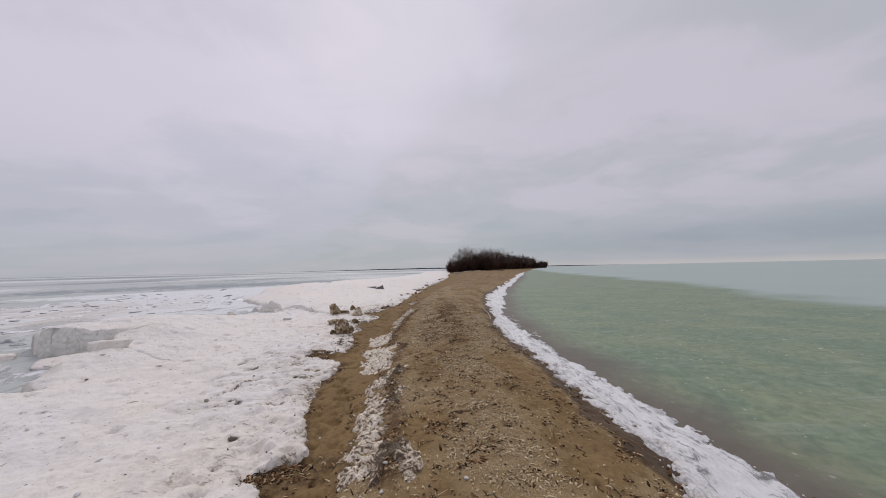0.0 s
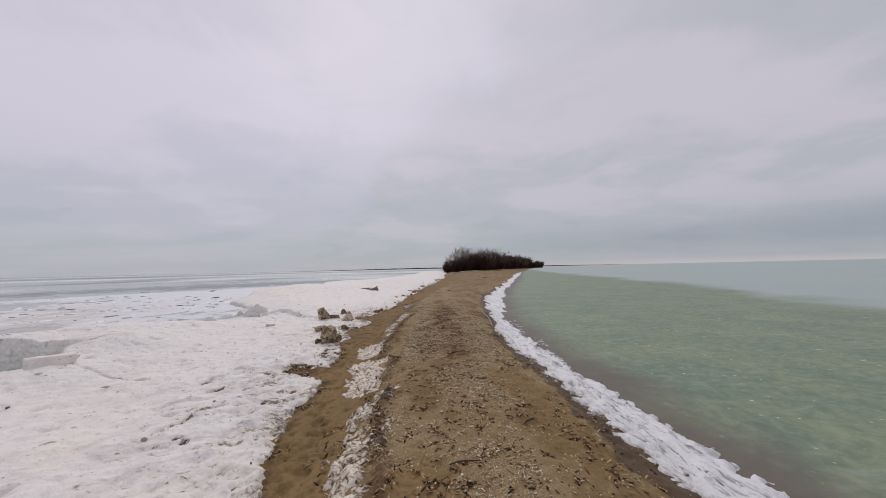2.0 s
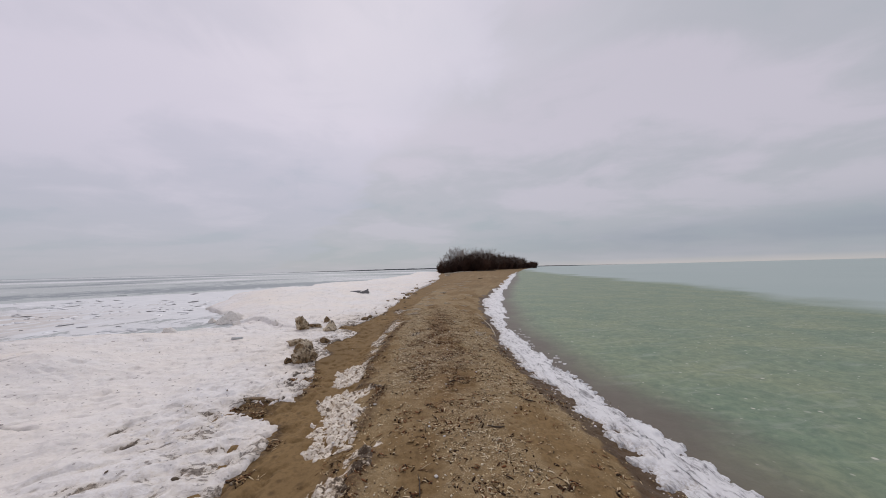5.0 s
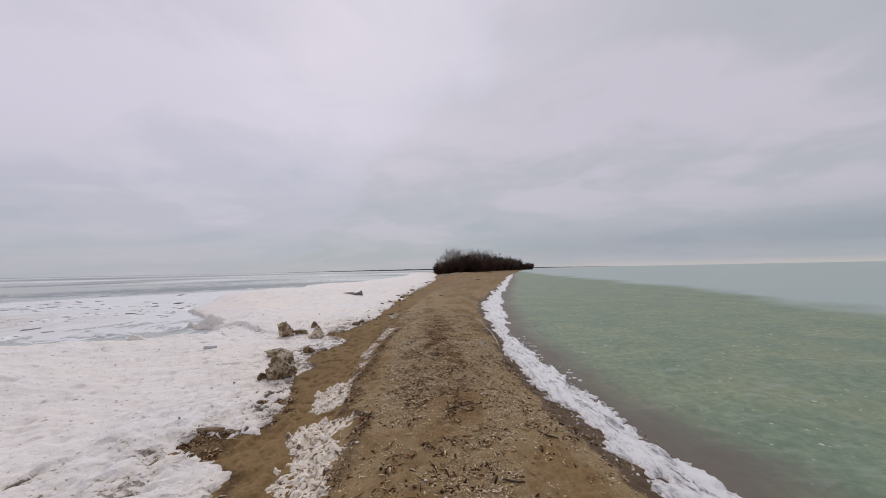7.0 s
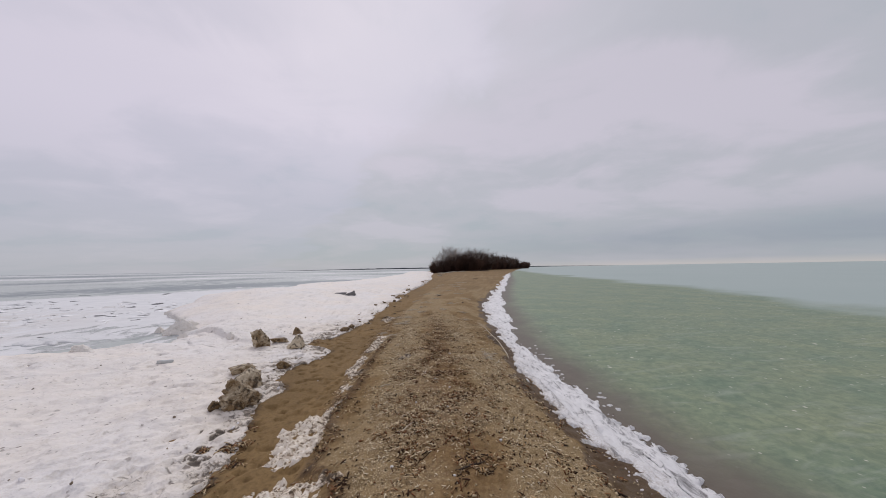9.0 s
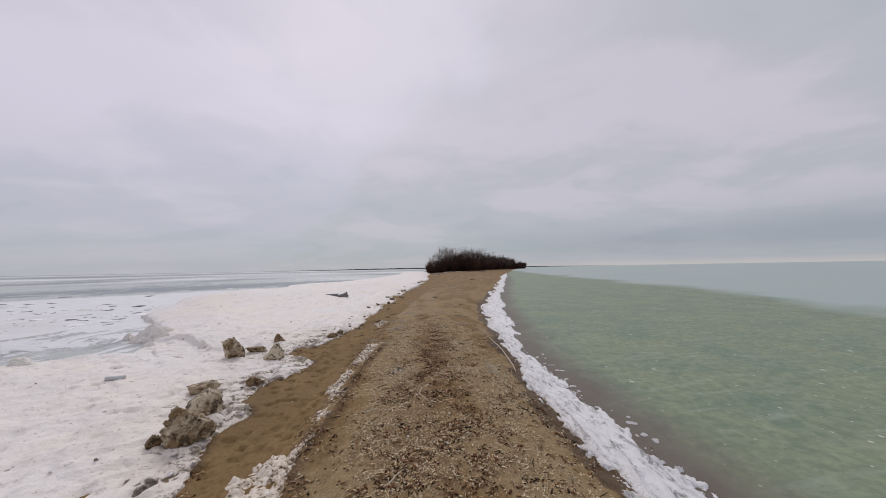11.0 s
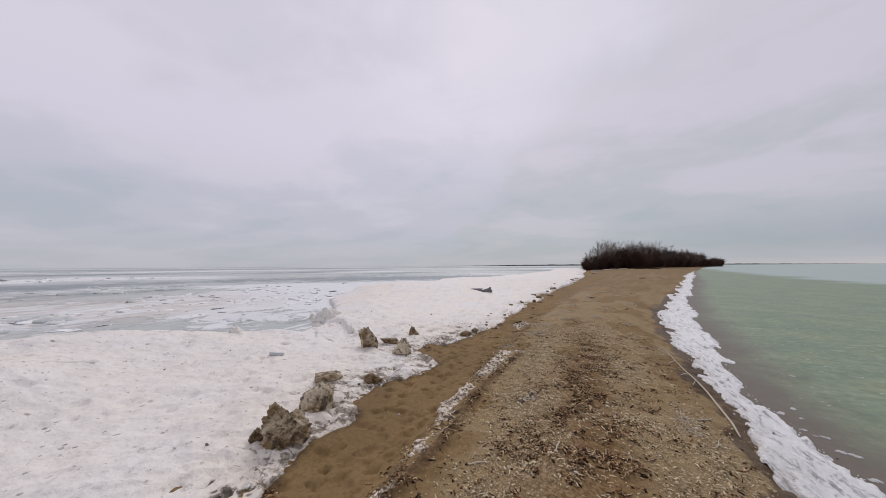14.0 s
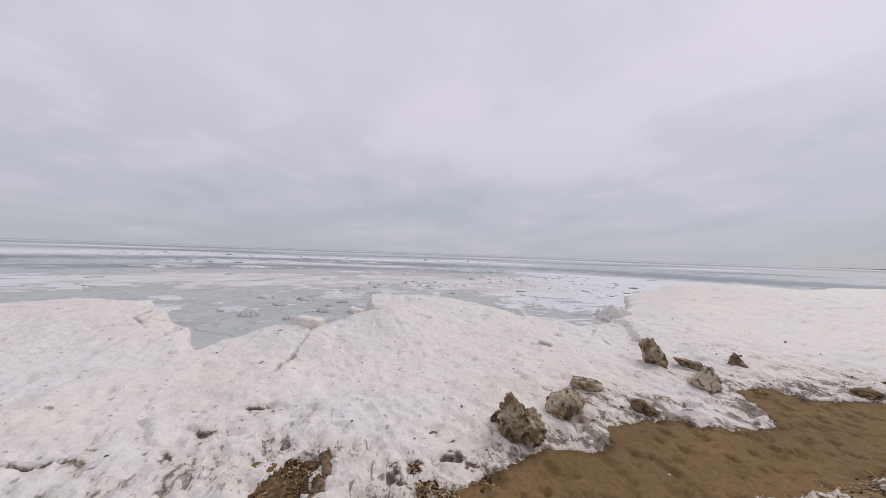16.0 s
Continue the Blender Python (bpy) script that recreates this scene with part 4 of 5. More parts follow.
def build_lakes():
    off = np.concatenate([[0], steps((0.3, 30, 0.25)), spread(30, 4600, 150, 0.3)[1:]])
    ys = np.concatenate([spread(-4, -4600, 40, 0.4)[::-1], steps((-4, 34, 0.3))[1:-1], spread(34, 4800, 120, 0.4)])
    O, Y = np.meshgrid(off, ys)
    mid = np.where(Y > 640, 140, (west(Y) + east(Y)) / 2)
    for side in (-1, 1):
        X = mid + side * O
        if side > 0:
            xo = np.interp(Y, OUT_Y, OUT_X)
            zone = X - np.interp(Y, [-200, 0, 13, 20.7, 26, 38, 46, 79, 139, 170, 5000], [6, 19, 20.4, 21.9, 24, 27.3, 29.8, 36, 50, 62, 60])
            me = sheet("clear_lake_ice", X, Y, 0 * X, M_CLEAR, None, [("shore", X - xo), ("zone", zone)])
            tagged(new("water", me), "thin green ice over sandy shallows, grey-blue further out", "lake", kind="structure")
        else:
            r, pack, lead = pack_at(X, Y)
            stain = np.clip(sum(np.exp(-((X - a) ** 2 + (Y - b) ** 2) / c ** 2) for a, b, c in [(-27, 3, 11), (-20, 15, 5), (-22, 20, 5), (-33, 16, 7), (-19, 9, 3)]), 0, 1)
            me = sheet("refrozen_lake", X[:, ::-1], Y[:, ::-1], 0 * X + 0.02, M_LAKE, None, [("pack", pack[:, ::-1]), ("lead", lead[:, ::-1]), ("stain", stain[:, ::-1])])
            tagged(new("lake_ice", me), "grey refrozen lake ice with drifted white pack ice", "lake ice", kind="structure")


build_ground()
build_lakes()
build_bank()
build_fringe()
build_patches()

# ---- ice chunks and floes ----


def ico(n):
    bm = bmesh.new()
    bmesh.ops.create_icosphere(bm, subdivisions=n, radius=1)
    v = np.array([q.co[:] for q in bm.verts])
    f = np.array([[q.index for q in p.verts] for p in bm.faces])
    bm.free()
    return v, f


ICO4, ICO3, ICO2, ICOB, ICO1 = ico(6), ico(5), ico(3), ico(2), ico(1)


def chunk_mesh(name, size, seed, mat, cuts=9, rough=0.12, base=ICO3, pale=0.5, peak=0.0, lean=(0, 0)):
    """An angular broken block: a ball cut by planes, then weathered."""
    rng = np.random.RandomState(seed)
    v, f = base[0].copy(), base[1]
    for _ in range(cuts):
        d = rng.normal(size=3)
        d /= np.linalg.norm(d)
        h = rng.uniform(0.48, 0.82)
        over = np.maximum(v @ d - h, 0)
        v -= over[:, None] * d * 0.96
    v[:, :2] *= (1 - peak * np.clip(v[:, 2:3] + 0.1, 0, 1))
    v[:, :2] += np.clip(v[:, 2:3] + 0.2, 0, 1) ** 1.3 * np.array(lean)
    shift = Vector((seed * 3.1, seed * 1.7, seed * 0.9))
    out = []
    for q in v:
        p = Vector(q)
        w = noise.fractal(p * 1.5 + shift, 1.0, 2.1, 4) * 0.9 - 0.9 * (abs(noise.noise(p * 2.6 + shift)) - 0.25) - 0.55 * (abs(noise.noise(p * 5.5 + shift)) - 0.25) + 0.14 * noise.noise(p * 12 + shift)
        pit = max(0.0, 0.42 - noise.voronoi(p * 3.2 + shift)[0][0]) + 0.5 * max(0.0, 0.40 - noise.voronoi(p * 7.0 + shift)[0][0])
        out.append(p * (1 + rough * (1.3 * w - 1.1 * pit)))
    v = np.array([tuple(p) for p in out])
    v[:, 2] -= v[:, 2].min()
    v *= np.array(size) / np.array([np.ptp(v[:, 0]), np.ptp(v[:, 1]), np.ptp(v[:, 2])])
    return mesh_from(name, v, f, mat, True, [("pale", np.full(len(v), pale)), ("wall", np.full(len(v), 0.55))])


def slab_mesh(name, size, seed, mat, pale=0.9):
    """A broken plate: a block with skewed corners and chipped, softened edges."""
    rng = np.random.RandomState(seed)
    n = 9
    g = np.linspace(-1, 1, n)
    verts, faces, index = [], [], {}
    def vid(i, j, k):
        if (i, j, k) not in index:
            index[i, j, k] = len(verts)
            verts.append((g[i], g[j], g[k]))
        return index[i, j, k]
    e = n - 1
    for a in range(e):
        for b in range(e):
            for c, flip in ((0, False), (e, True)):
                for quad in ([(a, b, c), (a, b + 1, c), (a + 1, b + 1, c), (a + 1, b, c)], [(c, a, b), (c, a, b + 1), (c, a + 1, b + 1), (c, a + 1, b)], [(a, c, b), (a + 1, c, b), (a + 1, c, b + 1), (a, c, b + 1)]):
                    q = [vid(*p) for p in quad]
                    faces.append(q[::-1] if flip else q)
    v = np.array(verts)
    skew = rng.uniform(-0.55, 0.55, (2, 2, 2, 3))
    w = (v + 1) / 2
    off = np.zeros_like(v)
    for i in (0, 1):
        for j in (0, 1):
            for k in (0, 1):
                wt = np.abs(1 - i - w[:, 0]) * np.abs(1 - j - w[:, 1]) * np.abs(1 - k - w[:, 2])
                off += wt[:, None] * skew[i, j, k]
    rim = np.clip(np.sort(np.abs(v), 1)[:, 1] - 0.72, 0, 1)
    v = v * (1 - 0.35 * rim[:, None]) + off
    shift = Vector((seed * 2.3, seed, 0))
    v = np.array([tuple(Vector(p) * (1 + 0.13 * noise.fractal(Vector(p) * 2.2 + shift, 0.9, 2.1, 4))) for p in v])
    v[:, 2] -= v[:, 2].min()
    v *= np.array(size) / np.array([np.ptp(v[:, 0]), np.ptp(v[:, 1]), np.ptp(v[:, 2])])
    return mesh_from(name, v, faces, mat, True, [("pale", np.full(len(v), pale))])


def rest_z(x, y):
    X, Y = np.array([[float(x)]]), np.array([[float(y)]])
    b = bank_z(X, Y)
    g = ground_z(X, Y)[0, 0]
    return max(g, b[0][0, 0]) if b[1][0, 0] > 0 and b[2][0, 0] > 0 else max(g, 0.0)


def put_chunk(x, y, size, seed, turn=0, tip=(0, 0), sink=0.05, label="", pale=0.5, mat=None, cuts=9, rough=0.12, peak=0.0, base=None, group="dirty ice chunks along the shore", name="ice_chunk", lean=(0, 0)):
    if cuts > 11:
        me = slab_mesh(name, size, seed, mat or M_DIRTY, pale)
    else:
        size = (size[0], size[1], size[2] * 1.4)
        sink = sink + 0.28 * size[2]
        me = chunk_mesh(name, size, seed, mat or M_DIRTY, cuts, rough, base or ICO3, pale, peak, lean)
    ob = new(name, me)
    ob.matrix_world = pose(x, y, rest_z(x, y) - sink, tip[0], tip[1], turn)
    return tagged(ob, label or "sand-stained chunk of broken ice on the shore ice", "ice chunk", group)


put_chunk(-2.59, 9.80, (0.58, 0.54, 0.49), 3, 20, sink=0.04, label="large brown sand-crusted chunk of ice with pitted sides", pale=0.40, rough=0.40, peak=0.58, base=ICO4, lean=(-0.42, -0.18))
# dark lump added in place of the shaded hole under the large chunk
put_chunk(-2.90, 9.70, (0.17, 0.15, 0.13), 5, 50, sink=0.03, label="small dark lump added for the shaded undercut beside the large ice chunk", pale=0.0, rough=0.25)
put_chunk(-2.88, 10.68, (0.50, 0.40, 0.36), 8, 60, sink=0.04, label="rounded grey-brown ice chunk with dark sandy cap", pale=0.62, rough=0.14, base=ICO4)
put_chunk(-3.38, 11.45, (0.46, 0.32, 0.18), 12, 30, (8, -14), 0.04, "flat tilted slab of dirty ice", 0.45, cuts=12, rough=0.10)
put_chunk(-2.72, 11.74, (0.40, 0.28, 0.18), 15, 75, (0, 6), 0.05, "low dark sandy lump of ice", 0.12, rough=0.2)
put_chunk(-3.84, 13.42, (0.42, 0.40, 0.52), 21, 15, (0, -10), 0.05, "tall angular dirty ice block leaning on the snow", 0.45, cuts=8, rough=0.22, peak=0.15, lean=(-0.38, -0.12))
put_chunk(-3.72, 14.05, (0.55, 0.28, 0.17), 24, 40, (0, 6), 0.05, "low grey slab of dirty ice", 0.35, cuts=12, rough=0.08)
put_chunk(-2.98, 13.30, (0.46, 0.36, 0.38), 27, 6, (0, 0), 0.04, "pale pointed wedge of stained ice", 1.45, cuts=9, rough=0.17, peak=0.50, lean=(0.10, 0.0))
put_chunk(-3.64, 15.15, (0.36, 0.28, 0.28), 31, 10, (0, 10), 0.04, "small dark pointed ice chunk", 0.2, cuts=9, rough=0.26, peak=0.4, lean=(-0.2, 0))
put_chunk(-2.26, 15.85, (0.36, 0.27, 0.17), 36, 25, (0, 0), 0.03, "low dark sandy ice chunk at the ice edge", 0.15, rough=0.18)
put_chunk(-4.30, 27.4, (0.80, 0.55, 0.42), 41, 30, (0, 8), 0.05, "dark grey jagged ice slab standing on the snow", 0.15, mat=M_SLATE, cuts=9, rough=0.2, peak=0.5, lean=(0.3, 0.0))
put_chunk(-5.0, 27.6, (0.9, 0.5, 0.16), 44, 5, (0, 0), 0.05, "flat dark grey ice slab on the snow", 0.2, mat=M_SLATE, cuts=12, rough=0.09)
put_chunk(-2.70, 7.80, (0.52, 0.13, 0.07), 52, 10, (0, 0), 0.02, "dark sandy ice lip over bare soil", 0.0, cuts=12)
put_chunk(-2.30, 7.72, (0.40, 0.12, 0.06), 53, -20, (0, 0), 0.02, "dark sandy ice lip over bare soil", 0.05, cuts=12)
put_chunk(-5.27, 12.10, (0.30, 0.18, 0.08), 47, 35, (4, 6), 0.02, "small grey ice slab lying flat on the snow", 0.75, mat=M_FLOE, cuts=12, rough=0.08)
put_chunk(-1.62, 17.2, (0.30, 0.2, 0.12), 48, 35, (0, 0), 0.03, "small pale ice lump at the ice edge", 0.8, cuts=9, rough=0.12)
rng = np.random.RandomState(77)
for k in range(44):
    y = 16.4 + 44 * rng.rand() ** 1.5
    x = float(np.interp(y, [p[1] for p in SHORE[-2:] + SHORE_FAR], [p[0] for p in SHORE[-2:] + SHORE_FAR])) + rng.uniform(-0.9, 0.25)
    w = (0.07 + 0.26 * rng.rand() ** 1.5) * (1 + y / 60)
    put_chunk(x, y, (w, w * rng.uniform(0.5, 0.8), w * rng.uniform(0.3, 0.6)), 60 + k, 360 * rng.rand(), (0, 0), 0.03, "dark sandy ice lump at the ragged ice edge", rng.choice([0.05, 0.2, 0.6]), rough=0.34, base=ICO2)
# white broken blocks at the lake rim
for k, (x, y, s, tip, tu, pk) in enumerate([(-8.20, 16.95, (1.15, 0.55, 0.62), (4, 10), 25, 0.35), (-8.50, 16.72, (0.42, 0.35, 0.22), (0, 6), 50, 0.2), (-5.35, 14.62, (0.34, 0.16, 0.26), (0, 14), 130, 0.3), (-8.70, 17.25, (0.55, 0.42, 0.50), (10, 12), 20, 0.5), (-8.25, 17.5, (0.60, 0.35, 0.30), (-6, -10), 70, 0.2), (-9.2, 17.3, (0.5, 0.35, 0.28), (4, 14), 120, 0.2), (-8.45, 16.9, (0.3, 0.25, 0.2), (0, 0), 40, 0.3),
                                            (-7.45, 7.5, (1.5, 0.9, 0.30), (12, 4), 20, 0), (-8.5, 7.75, (1.3, 0.7, 0.24), (9, -3), 5, 0), (-10.6, 8.4, (0.6, 0.4, 0.24), (0, 8), 60, 0),
                                            (-6.90, 7.10, (0.66, 0.42, 0.38), (-8, 6), 58, 0), (-7.9, 13.1, (0.5, 0.4, 0.22), (0, 10), 30, 0.2), (-6.9, 14.9, (0.35, 0.2, 0.26), (0, 18), 35, 0.3)]):
    put_chunk(x, y, s, 90 + k, tu, tip, 0.06, "white broken ice block at the lake rim", 0.9, mat=M_SHORE, cuts=14 if pk == 0 else 11, rough=0.16, peak=pk, group="white ice blocks at the rim", name="ice_block")


def build_rim_block():
    """The long broken-off block at the lake rim: a flat white top and a grey grooved face."""
    nx, nz, ny = 120, 36, 30
    u, w = np.linspace(0, 1, nx), np.linspace(0, 1, nz)
    U, W = np.meshgrid(u, w)
    groove = 0.025 * fbm(U * 9 + 0.6 * W, W * 2.5, 4, 81, 0.5) + 0.11 * np.clip(np.abs(vnoise(U * 6.5 + 0.8 * W, W * 0.7, 82)) - 0.02, 0, 0.16) + 0.012 * fbm(U * 26, W * 9, 3, 83, 0.6)
    edge = np.clip(np.minimum(U, 1 - U) / 0.03, 0, 1) ** 0.5
    X = -10.15 + 2.2 * U
    yf = 8.66 - 0.02 * U - groove + 0.10 * (1 - edge) + 0.10 * W ** 3
    top = 0.66 + 0.05 * fbm(U * 3, U * 0, 3, 84) + 0.02 * U
    Z = 0.02 + top * W - 0.04 * (1 - edge) * W
    T, B = np.meshgrid(u, np.linspace(0, 1, ny)[1:])
    topz = np.interp(T.ravel(), u, Z[-1]).reshape(T.shape)
    yt = np.interp(T.ravel(), u, yf[-1]).reshape(T.shape)
    X2, Y2 = -10.15 + 2.2 * T, yt + (9.35 - yt) * B
    Z2 = topz + 0.03 * np.sin(np.minimum(B * 6, 1.57)) + 0.02 * fbm(X2 * 3, Y2 * 3, 3, 85) * np.minimum(B * 5, 1)
    wall = np.concatenate([np.ones_like(X) * np.clip((1.03 - W) / 0.10, 0, 1), np.zeros_like(X2)])
    dark = np.concatenate([np.clip(-vnoise(U * 6.5 + 0.8 * W, W * 0.7, 82) ** 2 * 60 + 0.9, 0, 0.8) * (vnoise(U * 5, W * 3, 86) > 0.0), np.zeros_like(X2)])
    me = sheet("ice_block", np.concatenate([X, X2]), np.concatenate([yf, Y2]), np.concatenate([Z, Z2]), M_SHORE, None, [("wall", wall), ("crack", dark)])
    tagged(new("ice_block", me), "long flat-topped ice block with grey grooved face", "ice block", "white ice blocks at the rim")


build_rim_block()


def floe_mesh(seed, mat):
    """A snow-crusted floe: an uneven low mound with a ragged outline and a broken rim."""
    rng = np.random.RandomState(seed)
    n, rings = 40, [(1.0, -0.25), (1.0, 0.12), (0.95, 0.55), (0.84, 0.85), (0.66, 0.95), (0.42, 1.0), (0.2, 1.0)]
    a = np.linspace(0, 2 * np.pi, n, endpoint=False)
    ca, sa, c = np.cos(a), np.sin(a), 7.3 * seed
    r = 0.8 + 0.22 * fbm(ca * 1.5 + c, sa * 1.5 - c, 4, 64, 0.7) + 0.06 * rng.normal(size=n)
    v, f = [], []
    for s, z in rings:
        x, y = r * s * ca, r * s * sa
        lump = 0.5 * fbm(x * 2.6 + c, y * 2.6, 4, 65, 0.65) * (z > 0.3)
        v += [(p, q, z * (1 + w)) for p, q, w in zip(x, y, lump)]
    for k in range(len(rings) - 1):
        for i in range(n):
            j = (i + 1) % n
            f += [(k * n + i, k * n + j, (k + 1) * n + j), (k * n + i, (k + 1) * n + j, (k + 1) * n + i)]
    v.append((0, 0, 0.95))
    top, k = len(v) - 1, (len(rings) - 1) * n
    f += [(k + i, k + (i + 1) % n, top) for i in range(n)]
    return mesh_from("ice_floe", v, f, mat, True)


def build_floes():
    rng = np.random.RandomState(5)
    kinds = [floe_mesh(s, M_FLOE) for s in range(12)]
    n = 2600
    d = 9.0 + 50 * rng.rand(n) ** 1.4
    a = np.radians(rng.uniform(-14, 118, n))
    x, y = -2 - d * np.sin(a), 6 + d * np.cos(a)
    ok = (bank_z(x[None], y[None])[2][0] < -1.0) & (x < west(y) - 2.5) & (vnoise(x * 0.16 + 9, y * 0.10, 71) > 0.0 + 0.5 * rng.rand(n)) & ((a > 1.0) | (rng.rand(n) < 0.12))
    for x, y, d in list(zip(x[ok], y[ok], d[ok]))[:150]:
        s = (0.20 + 0.75 * rng.rand() ** 2.4) * (1 + d / 34)
        ob = new("ice_floe", kinds[rng.randint(12)])
        ob.matrix_world = pose(x, y, 0.01, 0, 0, rng.uniform(0, 360)) @ Matrix.Diagonal((s, s * rng.uniform(0.45, 0.95), rng.uniform(0.04, 0.10) * (0.7 + d / 60), 1))
        tagged(ob, "white snow-crusted floe frozen into the lake ice", "ice floe", "floes in the lake ice")
    # a few plates close to the bank
    for x, y, s in [(-11.6, 4.4, 0.72), (-10.5, 5.2, 0.34), (-12.6, 5.7, 0.5), (-9.5, 7.35, 0.5), (-9.9, 6.4, 0.26), (-13.9, 6.6, 0.75), (-14.4, 4.9, 0.45), (-13.5, 10.9, 0.7), (-10.9, 7.3, 0.3), (-15.6, 8.6, 0.8)]:
        ob = new("ice_floe", kinds[rng.randint(12)])
        ob.matrix_world = pose(x, y, 0.01, 0, 0, rng.uniform(0, 360)) @ Matrix.Diagonal((s, s * rng.uniform(0.5, 0.8), rng.uniform(0.06, 0.11), 1))
        tagged(ob, "small white ice plate frozen in beside the bank", "ice floe", "floes in the lake ice")


def tile_mesh(name, base, poses, mat, smooth=False):
    """Many small bodies in one mesh: poses are rows of a 3 x 3 turn-and-size and a place."""
    v, f = base
    turns, places = poses
    V = np.einsum("nij,vj->nvi", turns, v) + places[:, None]
    Fc = f[None] + (np.arange(len(places)) * len(v))[:, None, None]
    return mesh_from(name, V.reshape(-1, 3), Fc.reshape(-1, f.shape[1]), mat, smooth)


def tumbled(rng, n, sizes, flat=1.0):
    """Random turns with sizes (n, 3); flat 0 keeps bodies lying level."""
    a, b, c = rng.uniform(0, 2 * np.pi, n), rng.normal(size=n) * flat, rng.normal(size=n) * flat
    ca, sa, cb, sb, cc, sc, o, i = np.cos(a), np.sin(a), np.cos(b), np.sin(b), np.cos(c), np.sin(c), np.zeros(n), np.ones(n)
    rz = np.stack([ca, -sa, o, sa, ca, o, o, o, i], 1).reshape(-1, 3, 3)
    ry = np.stack([cb, o, sb, o, i, o, -sb, o, cb], 1).reshape(-1, 3, 3)
    rx = np.stack([i, o, o, o, cc, -sc, o, sc, cc], 1).reshape(-1, 3, 3)
    return rz @ ry @ rx * sizes[:, None, :]


def build_rubble():
    """Far belts of broken pack ice, too many to count."""
    rng = np.random.RandomState(8)
    pieces = []
    n = 22000
    a = np.radians(rng.uniform(-14, 120, n))
    d = rng.choice([25, 45, 88], n, p=[0.6, 0.18, 0.22]) * (1 + 0.20 * rng.normal(size=n))
    x, y = -2 - d * np.sin(a), 6 + d * np.cos(a)
    ok = (x < west(y) - 2.5) & (bank_z(x[None], y[None])[2][0] < -0.8) & (pack_at(x, y)[1] + 0.55 * fbm(x * 0.22, y * 0.14, 3, 73, 0.6) > 0.98)
    ok &= rng.rand(n) < 0.65 - 0.57 * sstep(80, 56, np.degrees(a))
    x, y, d = x[ok], y[ok], d[ok]
    # heaped lumps of several worn shapes
    kind = rng.randint(0, 5, len(x))
    for k in range(5):
        v, f = ICOB[0].copy(), ICOB[1]
        v = v * (1 + 0.30 * rng.normal(size=(len(v), 1)))
        v = np.clip(v, -0.5, 0.8)
        p = kind == k
        n = int(p.sum())
        s = (0.05 + 0.17 * rng.rand(n) ** 2.8)[:, None] * np.stack([rng.uniform(1.3, 3.0, n), rng.uniform(1.0, 2.0, n), rng.uniform(0.06, 0.20, n)], 1) * (0.8 + d[p] / 60)[:, None]
        pieces.append((v, f, tumbled(rng, n, s, 0.15), np.stack([x[p], y[p], 0.02 + 0.15 * s[:, 2]], 1)))
    V, Fc, base = [], [], 0
    for v, f, turns, places in pieces:
        q = (np.einsum("nij,vj->nvi", turns, v) + places[:, None]).reshape(-1, 3)
        V.append(q)
        Fc.append((f[None] + (np.arange(len(places)) * len(v))[:, None, None]).reshape(-1, 3) + base)
        base += len(q)
    me = mesh_from("pack_ice", np.concatenate(V), np.concatenate(Fc), M_PACK, True)
    tagged(new("pack_ice", me), "belts of broken white pack ice far out", "pack ice", kind="stuff")


def build_scraps():
    """Thin scraps of white ice frozen in just off the calm shore."""
    rng = np.random.RandomState(6)
    kinds = [floe_mesh(40 + s, M_FRINGE) for s in range(6)]
    for k in range(18):
        y = 9.0 + 4.5 * rng.rand()
        x = float(np.interp(y, OUT_Y, OUT_X)) + 0.06 + 0.30 * rng.rand() ** 1.6
        s = rng.uniform(0.015, 0.055)
        ob = new("ice_scrap", kinds[rng.randint(6)])
        ob.matrix_world = pose(x, y, 0.0, 0, 0, rng.uniform(0, 360)) @ Matrix.Diagonal((s * rng.uniform(1.0, 1.8), s, rng.uniform(0.004, 0.009), 1))
        tagged(ob, "thin scrap of white ice off the shore", "ice scrap", "ice scraps beside the fringe")


build_floes()
build_scraps()
build_rubble()

# ---- gravel, litter and driftwood on the beach ----


def build_pebbles():
    rng = np.random.RandomState(11)
    v = np.array([(1, 0, 0), (-1, 0.1, 0), (0.1, 1, 0), (0, -1, 0.1), (0.1, 0, 1), (0, 0, -1)]) * np.array([1, 0.78, 0.5])
    f = np.array([(0, 2, 4), (2, 1, 4), (1, 3, 4), (3, 0, 4), (2, 0, 5), (1, 2, 5), (3, 1, 5), (0, 3, 5)])
    n = 125000
    y = 1.2 + 16 * rng.rand(n) ** 1.15
    x = rng.uniform(-1.3, 2.5, n)
    u = ground_base(x, y)[1]
    dens = sstep(0.19, 0.30, u) * (1 - 0.8 * sstep(0.86, 0.97, u)) * (0.05 + 0.85 * shells_at(x, y)) * np.clip(0.55 + 1.3 * fbm(x * 5, y * 5, 4, 26, 0.7), 0.08, 1) * (1 - 0.7 * ridge_at(x, y))
    ok = rng.rand(n) < dens
    x, y = x[ok], y[ok]
    n = len(x)
    s = (0.0055 + 0.014 * rng.rand(n) ** 3 + 0.002 * (y > 9)) [:, None] * rng.uniform(0.7, 1.3, (n, 3))
    me = tile_mesh("shell_gravel", (v, f), (tumbled(rng, n, s, 0.35), np.stack([x, y, ground_z(x, y) + 0.15 * s[:, 2]], 1)), M_PEBBLE)
    tagged(new("shell_gravel", me), "loose shell fragments and small pebbles on sand", "gravel", kind="stuff")


